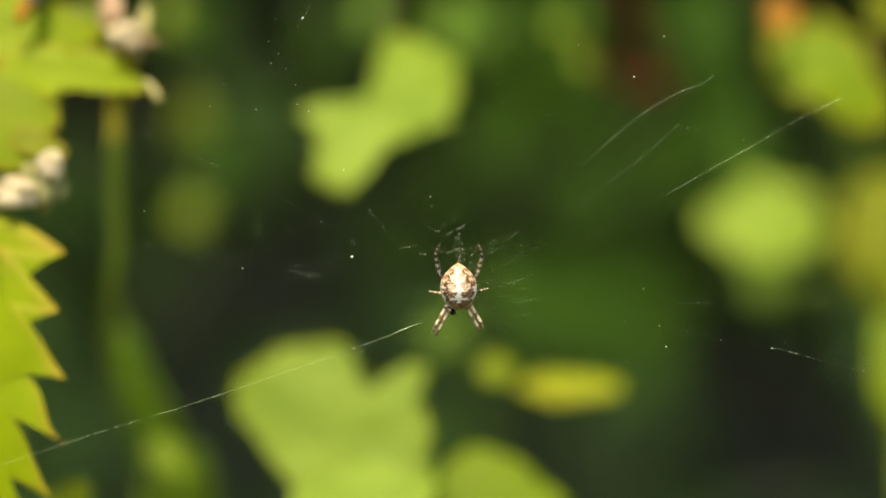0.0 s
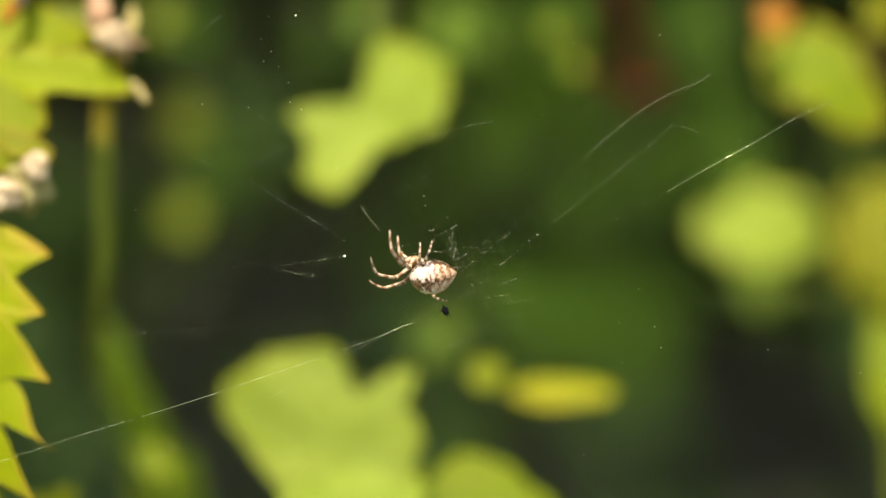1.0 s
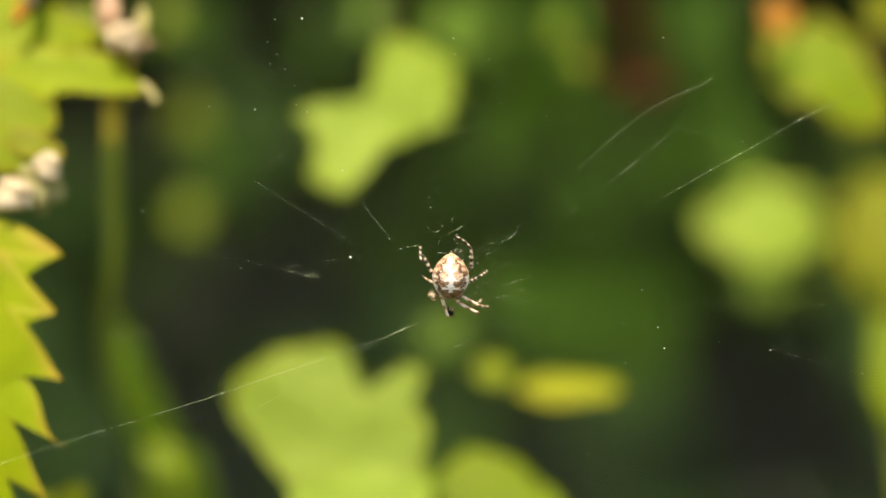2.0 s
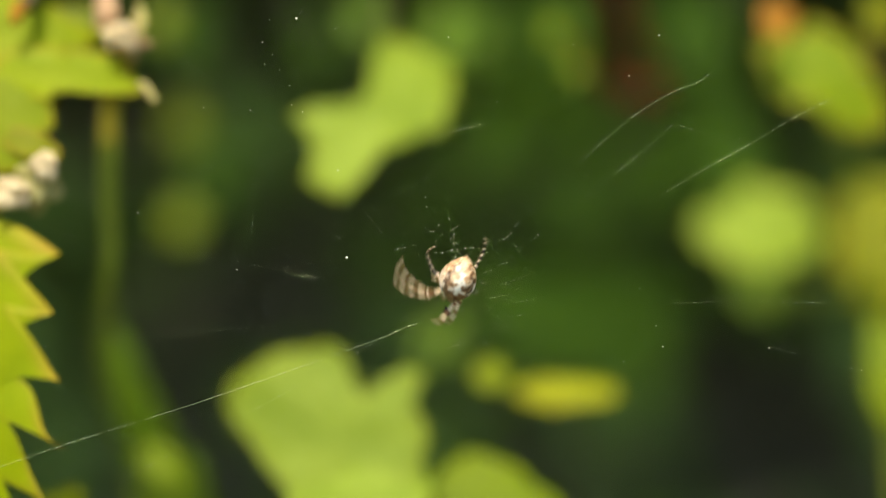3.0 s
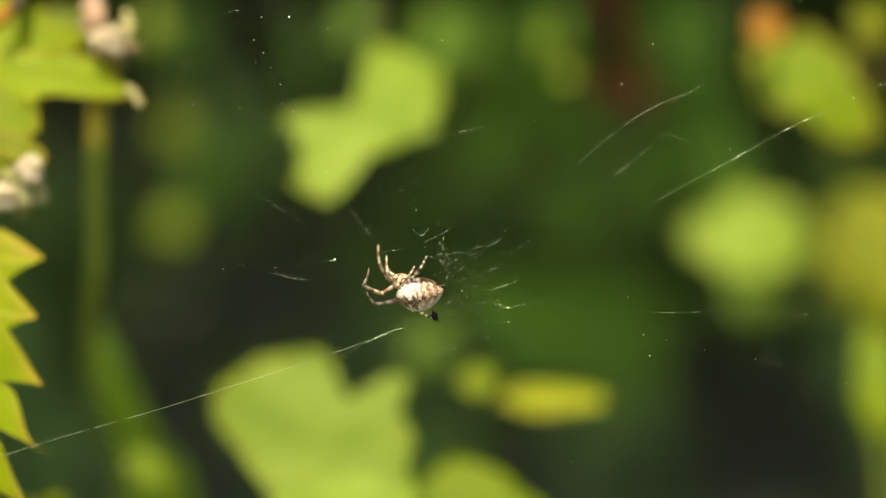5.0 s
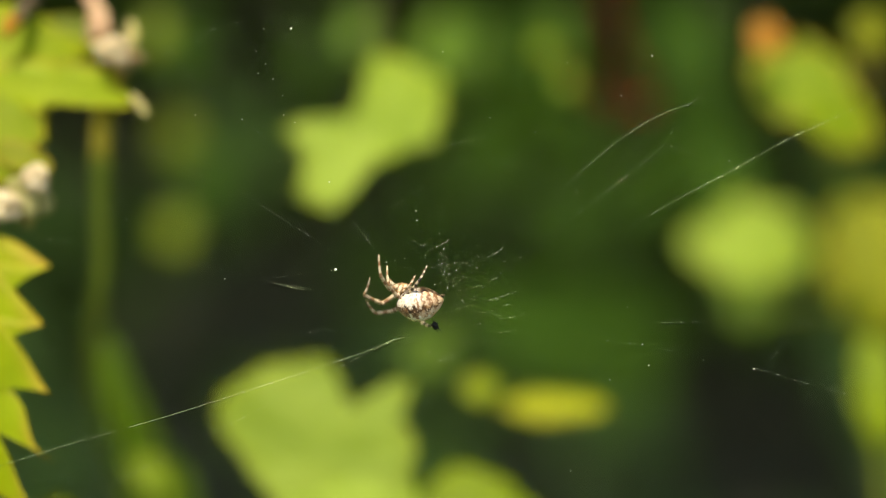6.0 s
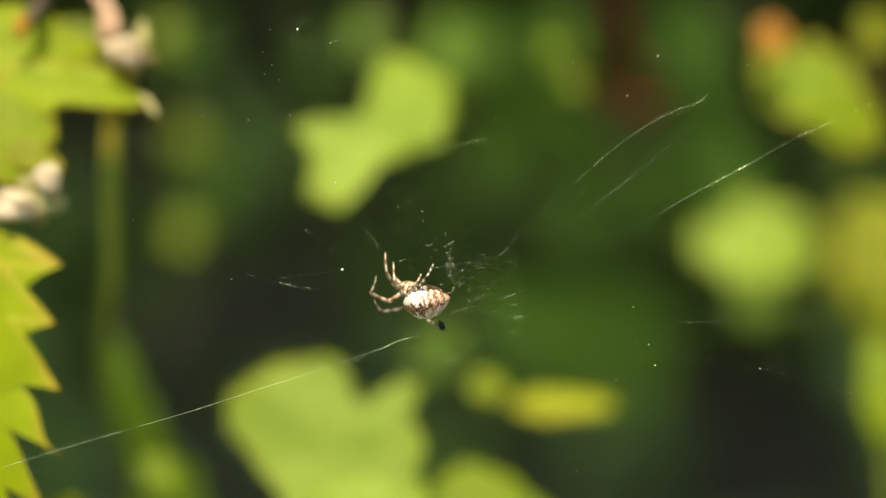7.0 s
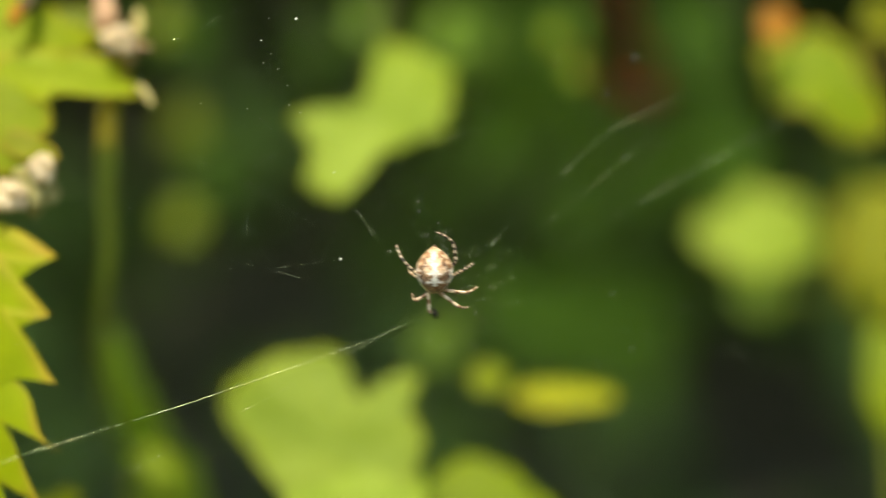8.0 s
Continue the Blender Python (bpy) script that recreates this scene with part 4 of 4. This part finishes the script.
def head_mesh():
    """The front body: broad behind, narrowed to a raised head with eyes."""
    bm = bmesh.new()
    lay = colour_layer(bm)
    rows, cols = 40, 40
    rings = []
    for i in range(1, rows):
        t = i / rows
        w = 1.75 * math.sin(math.pi * min(1, t * 1.02) ** 0.75) ** 0.6 * (1 - 0.38 * max(0, t - 0.55) / 0.45)
        h = 1.15 * math.sin(math.pi * t) ** 0.45 * (0.8 + 0.35 * t)
        ring = []
        for k in range(cols):
            a = 2 * math.pi * k / cols
            co = Vector((math.sin(a) * w, -0.6 + 4.2 * t, math.cos(a) * h * (1 if math.cos(a) > 0 else 0.6))) * MM
            n = noise.noise(co * 1500)
            c = mixed((0.52, 0.26, 0.085), (0.26, 0.11, 0.035), 0.3 + 1.1 * n)
            if abs(math.sin(a)) < 0.25 and math.cos(a) > 0:
                c = mixed(c, (0.10, 0.05, 0.025), 0.7)
            if abs(math.sin(a)) > 0.7:
                c = mixed(c, (0.50, 0.36, 0.20), 0.45)
            v = bm.verts.new(co)
            v[lay] = (*c, 1)
            ring.append(v)
        rings.append(ring)
    for r0, r1 in zip(rings, rings[1:]):
        for k in range(cols):
            bm.faces.new((r0[k], r1[k], r1[(k + 1) % cols], r0[(k + 1) % cols]))
    bm.faces.new(rings[0])
    bm.faces.new(rings[-1][::-1])
    return bm


def eye_mesh():
    bm = bmesh.new()
    bmesh.ops.create_icosphere(bm, subdivisions=2, radius=0.16 * MM)
    return bm


def limb_mesh(length, r0, r1, bands, bend=0.0, seed=0, claw=False, dark=False):
    """One leg joint along +z with brown bands, swollen ends and bristles. dark: closer, deeper bands with body shade
    painted in.
    """
    bm = bmesh.new()
    lay = colour_layer(bm)
    rng = random.Random(seed)
    rows, sides = 30, 12
    bands *= 1.6 if dark else 1.0
    rings = []
    for i in range(rows + 1):
        t = i / rows
        r = r0 + (r1 - r0) * t + 0.12 * r0 * math.exp(-((t - 0.08) / 0.06) ** 2) + 0.18 * r1 * math.exp(-((t - 0.95) / 0.05) ** 2)
        if claw and t > 0.9:
            r *= 1 - 0.7 * (t - 0.9) / 0.1
        off = bend * math.sin(math.pi * t)
        ring = []
        for k in range(sides):
            a = 2 * math.pi * k / sides
            co = Vector((math.cos(a) * r, math.sin(a) * r + off, t * length)) * MM
            s = math.sin(bands * 2 * math.pi * t + 0.8)
            # dark joints: strong banding plus the shade under the body, both in the colour
            c = mixed((0.66, 0.50, 0.33), (0.22, 0.10, 0.035) if not dark else (0.025, 0.014, 0.008), (0.75 + 1.5 * s if dark else 0.30 + 1.0 * s) + 1.5 * noise.noise(co * 2600))
            v = bm.verts.new(co)
            v[lay] = (*c, 1)
            ring.append(v)
        rings.append(ring)
    for q0, q1 in zip(rings, rings[1:]):
        for k in range(sides):
            bm.faces.new((q0[k], q0[(k + 1) % sides], q1[(k + 1) % sides], q1[k]))
    bm.faces.new(rings[0][::-1])
    bm.faces.new(rings[-1])
    for _ in range(46):
        t, a = rng.uniform(0.08, 0.95), rng.uniform(0, 6.28)
        r = r0 + (r1 - r0) * t
        root = Vector((math.cos(a) * r, math.sin(a) * r + bend * math.sin(math.pi * t), t * length))
        tip = root + Vector((math.cos(a), math.sin(a), 0.9)) * rng.uniform(0.18, 0.42)
        across = Vector((-math.sin(a), math.cos(a), 0)) * 0.025
        q = [bm.verts.new((root + across) * MM), bm.verts.new((root - across) * MM), bm.verts.new((root + Vector((0, 0, 0.05))) * MM), bm.verts.new(tip * MM)]
        for v in q:
            v[lay] = (0.24, 0.16, 0.09, 1)
        for tri in ((0, 1, 3), (1, 2, 3), (2, 0, 3)):
            bm.faces.new([q[j] for j in tri])
    return bm


def chain(hip, foot, bow, lengths):
    """Joint places of a leg from hip to foot that bows evenly towards bow."""
    hip, foot = Vector(hip), Vector(foot)
    way = foot - hip
    reach = min(way.length, sum(lengths) * 0.985)
    along = way.normalized()
    side = Vector(bow) - along * Vector(bow).dot(along)
    side.normalize()

    def open_chain(b):
        p, ang, out = Vector((0, 0)), b, [Vector((0, 0))]
        for l in lengths:
            p = p + Vector((math.cos(ang), math.sin(ang))) * l
            out.append(p.copy())
            ang -= b
        return out

    lo, hi = 0.0, 1.9
    for _ in range(40):
        b = (lo + hi) / 2
        if open_chain(b)[-1].length > reach:
            lo = b
        else:
            hi = b
    flat = open_chain(lo)
    turn = math.atan2(flat[-1].y, flat[-1].x)
    joints = []
    for p in flat:
        x = p.x * math.cos(turn) + p.y * math.sin(turn)
        y = -p.x * math.sin(turn) + p.y * math.cos(turn)
        joints.append(hip + along * x + side * y)
    return joints


def joint_pose(p0, p1, side):
    """The pose of a joint whose z runs from p0 to p1 and whose y bows to side."""
    z = (p1 - p0).normalized()
    y = (Vector(side) - z * Vector(side).dot(z)).normalized()
    x = y.cross(z)
    m = Matrix((x, y, z)).transposed().to_4x4()
    m.translation = p0 * MM
    return m


# hips and joint lengths of the four legs of one side, in millimetres
HIPS = [(0.8, 2.5, -0.3), (1.15, 1.8, -0.35), (1.2, 1.0, -0.4), (0.95, 0.3, -0.4)]
LENGTHS = [(4.3, 4.3, 4.0), (4.1, 4.0, 3.8), (2.9, 2.5, 2.4), (4.3, 3.9, 3.8)]

# where the feet are from the middle of the abdomen along its axes, right legs one to four, then left, and the side to which the leg bows
HANGING = [((4.4, 10.2, -3.9), (0.1, -0.1, 1)), ((5.1, 9.6, -2.9), (0.2, 0, 1)), ((5.6, 1.2, -1.9), (0.1, -0.2, 1)), ((3.2, -7.8, -2.3), (1, 0, -1.2)),
           ((-3.6, 9.2, -3.9), (-0.1, -0.1, 1)), ((-4.4, 8.8, -3.1), (-0.2, 0, 1)), ((-5.6, 0.8, -1.9), (-0.1, -0.2, 1)), ((-3.7, -7.6, -2.3), (-1, 0, -1.2))]
REACHING = [((9.8, 6.3, -3.3), (0.5, 0.35, 0.8)), ((8.3, 5.1, -3.3), (0.5, 0.25, 0.8)), ((5.9, 1.4, -3.3), (0.5, -0.1, 0.8)), ((5.6, -0.8, -3.5), (0.5, -0.1, 0.8)),
            ((5.4, 10.9, -1.5), (-0.9, 0.3, 0.5)), ((0.2, 12.3, -0.8), (-0.9, 0.1, 0.2)), ((-3.8, 2.8, -2.0), (-1, 0, 0)), ((-6.4, -1.9, 0.6), (-0.8, 0.3, -0.15))]
GRIPPING = [((10.6, 5.9, -3.3), (0.5, 0.35, 0.8)), ((7.6, 4.9, -3.3), (0.5, 0.25, 0.8)), ((3.9, 0.3, -3.3), (0.5, -0.1, 0.8)), ((6.0, -2.4, -3.5), (0.5, -0.1, 0.8)),
            ((4.4, 8.8, -4.0), (-1.3, 0.6, 0.3)), ((-0.1, 10.2, -2.6), (-1, 0.4, 0.2)), ((-3.8, 2.8, -2.0), (-1, 0, 0)), ((-6.1, -2.3, 0.6), (-0.8, 0.3, -0.15))]
SWEEPING = [((11.6, 1.2, -2.5), (-0.2, 0.9, 0.4)), ((11.4, 4.2, -2.8), (-0.2, 0.9, 0.4)), ((4.6, 2.0, -2.6), (0.4, -0.2, 0.8)), ((5.9, -3.9, -2.3), (1, 0, -0.8)),
            ((1.2, 10.0, -3.4), (-0.1, 0.1, 1)), ((-0.6, 9.2, -3.4), (-0.2, 0, 1)), ((-4.6, 1.4, -2.0), (-0.1, -0.2, 1)), ((-1.9, -9.0, -2.3), (-1, 0, -1.2))]
SWUNG = [((0.6, 8.6, -3.8), (0.1, 0.3, 1)), ((4.2, 5.1, -3.8), (0.2, 0.4, 1)), ((4.8, 0.6, -3.3), (0.1, 0, 1)), ((7.1, -4.6, -2.3), (0.6, -0.3, 0.8)),
         ((-6.2, 7.8, -3.3), (-0.1, 0.2, 1)), ((-8.0, 3.8, -2.8), (-0.1, 0.2, 1)), ((-7.3, -0.8, -2.5), (-0.1, 0.1, 1)), ((-0.2, -6.8, -2.5), (-1, 0.1, 0.2))]


def spider():
    body = empty("spider")
    tagged(body, "orb-weaving garden spider with cream patterned abdomen and banded legs", "spider")
    ab = part("abdomen", abdomen_mesh(), CHITIN, body, "swollen cream abdomen with a white cross")
    ab.matrix_basis = ABDOMEN
    bm = bmesh.new()
    for x, y in ((-0.25, 0), (0.25, 0), (0, -0.2)):
        tube_into(bm, [Vector((x, y - 0.1, 0)) * MM, Vector((x * 0.8, y - 0.5, -0.15)) * MM, Vector((x * 0.5, y - 0.8, -0.25)) * MM], [0.28 * MM, 0.22 * MM, 0.08 * MM], 8)
    sp = part("spinnerets", bm, STEM_BROWN, ab, "brown spinnerets")
    sp.location = (0, -3.75 * MM, -0.7 * MM)
    head = part("cephalothorax", head_mesh(), CHITIN, body, "brown front body")
    for x, y, z in ((-0.28, 3.55, 0.55), (0.28, 3.55, 0.55), (-0.22, 3.35, 0.85), (0.22, 3.35, 0.85)):
        e = part("eye", eye_mesh(), MOULT, head)
        e.location = Vector((x, y, z)) * MM
    for s in (-1, 1):
        pal = part("pedipalp", limb_mesh(2.2, 0.26, 0.22, 1.5, 0.2, 60 + s, True), LEG_SKIN, body)
        pal.matrix_basis = joint_pose(Vector((0.5 * s, 3.1, -0.2)), Vector((0.9 * s, 5.0, -0.9)), (0, 0, 1))
    legs = []
    for i in range(8):
        k, s = i % 4, 1 if i < 4 else -1
        a, b, c = LENGTHS[k]
        thin = (0.92, 0.90, 0.78, 0.76)[k]
        # hind legs and third left leg carry painted shade with their bands
        up = part("leg", limb_mesh(a, 0.46 * thin, 0.40 * thin, 1.5, 0.12, 100 + i, dark=k == 3 or i == 6), LEG_SKIN, body)
        mid = part("shin", limb_mesh(b, 0.40 * thin, 0.30 * thin, 2.0, 0.10, 120 + i, dark=k == 3 or i == 6), LEG_SKIN, up)
        low = part("foot", limb_mesh(c, 0.28 * thin, 0.14 * thin, 2.0, 0.22, 140 + i, True, k == 3 or i == 6), LEG_SKIN, up)
        legs.append((up, mid, low, Vector((HIPS[k][0] * s, HIPS[k][1], HIPS[k][2])), LENGTHS[k]))
    return body, legs, ab


def stance(x, z, y, ahead, back):
    """The spider's pose with the middle of its abdomen at x, y, z, its front to ahead and its upper side to back."""
    f = Vector(ahead).normalized()
    u = Vector(back) - f * Vector(back).dot(f)
    u.normalize()
    m = Matrix((f.cross(u), f, u)).transposed().to_4x4()
    m.translation = (x, y, z)
    return m @ ABDOMEN.inverted()


# seconds, x, z, y of the abdomen, heading, back
DOWN, DOWN_BACK = (0.02, 0.18, -1.0), (0, -1, -0.15)
SIDE, SIDE_BACK = (-1.0, 0.10, -0.14), (0.1, -0.71, -0.67)
LEAN, LEAN_BACK = (-0.35, 0.15, -0.9), (0, -1, -0.2)
SLANT, SLANT_BACK = (-0.8, 0.12, -0.55), (0.05, -0.92, -0.4)
SPIDER_PATH = [
    (0, 0.0029, 0.7930, 0.2887, DOWN, DOWN_BACK),
    (0.1, 0.0033, 0.7926, 0.2887, DOWN, DOWN_BACK),
    (0.2, 0.0036, 0.7922, 0.2887, DOWN, DOWN_BACK),
    (0.3, 0.0036, 0.7925, 0.2887, DOWN, DOWN_BACK),
    (0.4, 0.0043, 0.7928, 0.2887, DOWN, DOWN_BACK),
    (0.5, 0.0029, 0.7931, 0.2887, DOWN, DOWN_BACK),
    (0.6, 0.0026, 0.7931, 0.2887, DOWN, DOWN_BACK),
    (0.7, 0.0040, 0.7950, 0.2887, LEAN, LEAN_BACK),
    (0.8, 0.0018, 0.7973, 0.2887, SLANT, SLANT_BACK),
    (0.9, -0.0021, 0.7959, 0.2887, SIDE, SIDE_BACK),
    (1, 0.0007, 0.7955, 0.2887, SIDE, SIDE_BACK),
    (1.1, -0.0021, 0.7944, 0.2887, SIDE, SIDE_BACK),
    (1.2, -0.0008, 0.7935, 0.2887, SIDE, SIDE_BACK),
    (1.6, -0.0019, 0.7933, 0.2887, SIDE, SIDE_BACK),
    (1.75, -0.0003, 0.7952, 0.2887, SLANT, SLANT_BACK),
    (1.9, 0.0015, 0.7961, 0.2887, LEAN, LEAN_BACK),
    (2.05, 0.0022, 0.7948, 0.2887, DOWN, DOWN_BACK),
    (2.3, 0.0028, 0.7930, 0.2887, DOWN, DOWN_BACK),
    (2.4, 0.0026, 0.7929, 0.2887, DOWN, DOWN_BACK),
    (2.5, 0.0029, 0.7926, 0.2887, DOWN, DOWN_BACK),
    (2.6, 0.0028, 0.7929, 0.2887, DOWN, DOWN_BACK),
    (2.7, 0.0036, 0.7928, 0.2887, DOWN, DOWN_BACK),
    (2.8, 0.0023, 0.7927, 0.2887, DOWN, DOWN_BACK),
    (2.9, 0.0019, 0.7926, 0.2887, DOWN, DOWN_BACK),
    (3, 0.0032, 0.7945, 0.2887, LEAN, LEAN_BACK),
    (3.1, 0.0007, 0.7968, 0.2887, SLANT, SLANT_BACK),
    (3.2, -0.0037, 0.7955, 0.2887, SIDE, SIDE_BACK),
    (3.3, -0.0009, 0.7951, 0.2887, SIDE, SIDE_BACK),
    (3.4, -0.0025, 0.7940, 0.2887, SIDE, SIDE_BACK),
    (3.5, -0.0011, 0.7933, 0.2887, SIDE, SIDE_BACK),
    (4, -0.0018, 0.7931, 0.2887, SIDE, SIDE_BACK),
    (4.5, -0.0008, 0.7932, 0.2887, SIDE, SIDE_BACK),
    (6, -0.0015, 0.7928, 0.2885, SIDE, SIDE_BACK),
    (6.5, -0.0016, 0.7929, 0.2861, SIDE, SIDE_BACK),
    (7, -0.0018, 0.7927, 0.2860, SIDE, SIDE_BACK),
    (7.5, -0.0018, 0.7926, 0.2874, SIDE, SIDE_BACK),
    (7.6, -0.0014, 0.7930, 0.2880, SIDE, SIDE_BACK),
    (7.7, -0.0070, 0.7915, 0.2887, SIDE, SIDE_BACK),
    (7.8, 0.0052, 0.7984, 0.2887, SLANT, SLANT_BACK),
    (7.9, -0.0034, 0.7979, 0.2887, DOWN, DOWN_BACK),
    (8, -0.0003, 0.7971, 0.2887, DOWN, DOWN_BACK),
]

# seconds, the stance of the legs before and after, and how far between
LEG_PATH = [
    (0.0, HANGING, HANGING, 0), (0.6, HANGING, HANGING, 0), (0.7, SWEEPING, SWEEPING, 0), (0.8, HANGING, REACHING, 0.8), (0.9, REACHING, REACHING, 0),
    (1.2, REACHING, GRIPPING, 0.3), (1.65, REACHING, GRIPPING, 0.4), (1.8, GRIPPING, SWUNG, 0.6), (1.95, SWUNG, SWUNG, 0), (2.2, HANGING, HANGING, 0),
    (2.3, HANGING, HANGING, 0), (2.9, HANGING, HANGING, 0), (3.0, SWEEPING, SWEEPING, 0), (3.1, HANGING, REACHING, 0.8), (3.2, REACHING, REACHING, 0),
    (3.5, REACHING, GRIPPING, 0.3), (4.0, REACHING, GRIPPING, 0.7), (4.5, GRIPPING, GRIPPING, 0), (6.0, GRIPPING, GRIPPING, 0), (7.6, GRIPPING, GRIPPING, 0),
    (7.7, GRIPPING, SWUNG, 0.25), (7.8, GRIPPING, SWUNG, 0.6), (7.9, SWUNG, SWUNG, 0), (8.0, SWUNG, SWUNG, 0),
]
# seconds, how far the middle of the web sways in millimetres, how far it turns and leans in degrees
WEB_PATH = [
    (0, -0.14, 2.50, -1.13, -1.5, 0.68),
    (0.3, -0.30, 4.00, -1.15, -3, 0.74),
    (0.5, -0.38, 5.00, -1.18, -4, 0.80),
    (0.7, 0.10, 4.00, -0.80, -3, 0.80),
    (1, 1.11, 2.50, -0.60, -1.5, 0.60),
    (1.3, 0.60, 0.50, -0.60, 0, 0.10),
    (2.3, 0.10, 4.00, -1.30, -3, 0.70),
    (2.5, 0.27, 4.50, -1.40, -3.5, 0.84),
    (2.9, -0.60, 4.00, -1.20, -3, 1.00),
    (3, -0.70, 3.00, -1.16, -2, 0.90),
    (3.2, -0.70, 1.60, -0.75, 0, 0.10),
    (3.5, -0.38, 1.20, -0.53, 0, -0.17),
    (4, -0.63, 1.20, -0.66, 0, -0.25),
    (4.5, 0.28, 1.60, -0.59, 0, 0.00),
    (6, -0.34, 1.20, -1.05, 0, -0.10),
    (6.5, -0.39, -0.80, -1.18, 0, -0.16),
    (7, -0.68, -0.90, -1.54, 0, -0.13),
    (7.5, -0.61, 0.40, -1.27, 0, -0.27),
    (7.6, -0.36, 0.60, -1.21, 0, -0.35),
    (7.8, 1.24, 6.00, -0.61, 8, 0.00),
    (8, -1.71, 11.00, -0.90, 14, 0.00),
]


def motions():
    walk(SPIDER, [(t, stance(x, z, y, f, u)) for t, x, z, y, f, u in SPIDER_PATH])
    for i, (up, mid, low, hip, lengths) in enumerate(LEGS):
        rows = ([], [], [])
        for t, one, two, s in LEG_PATH:
            foot = Vector(one[i][0]).lerp(Vector(two[i][0]), s)
            bow = Vector(one[i][1]).lerp(Vector(two[i][1]), s)
            foot = ABDOMEN @ (foot * MM) / MM
            bow = ABDOMEN.to_3x3() @ bow
            j = chain(hip, foot, bow, lengths)
            poses = [joint_pose(j[k], j[k + 1], bow) for k in range(3)]
            back = poses[0].inverted()
            for row, m in zip(rows, (poses[0], back @ poses[1], back @ poses[2])):
                row.append((t, m))
        for ob, row in zip((up, mid, low), rows):
            walk(ob, row)
    # the abdomen rolls on its waist as the spider turns sideways
    walk(ABDOMEN_PART, [(t, ABDOMEN @ pose(0, 0, 0, 0, twist, 0)) for t, twist in ((0.0, 0), (0.6, 0), (0.9, -20), (1.65, -20), (1.95, 0), (2.9, 0), (3.2, -20), (7.6, -20), (7.9, 0), (8.0, 0))])
    walk(WEB, [(t, Matrix.Translation(WEB_HUB) @ pose(x / 1000, y / 1000, z / 1000, 0, -lean, turn)) for t, x, y, z, turn, lean in WEB_PATH])


ground()
hedge()
left_plant()
stem_plant()
shoots()
WEB = spider_web()
SPIDER, LEGS, ABDOMEN_PART = spider()
motions()
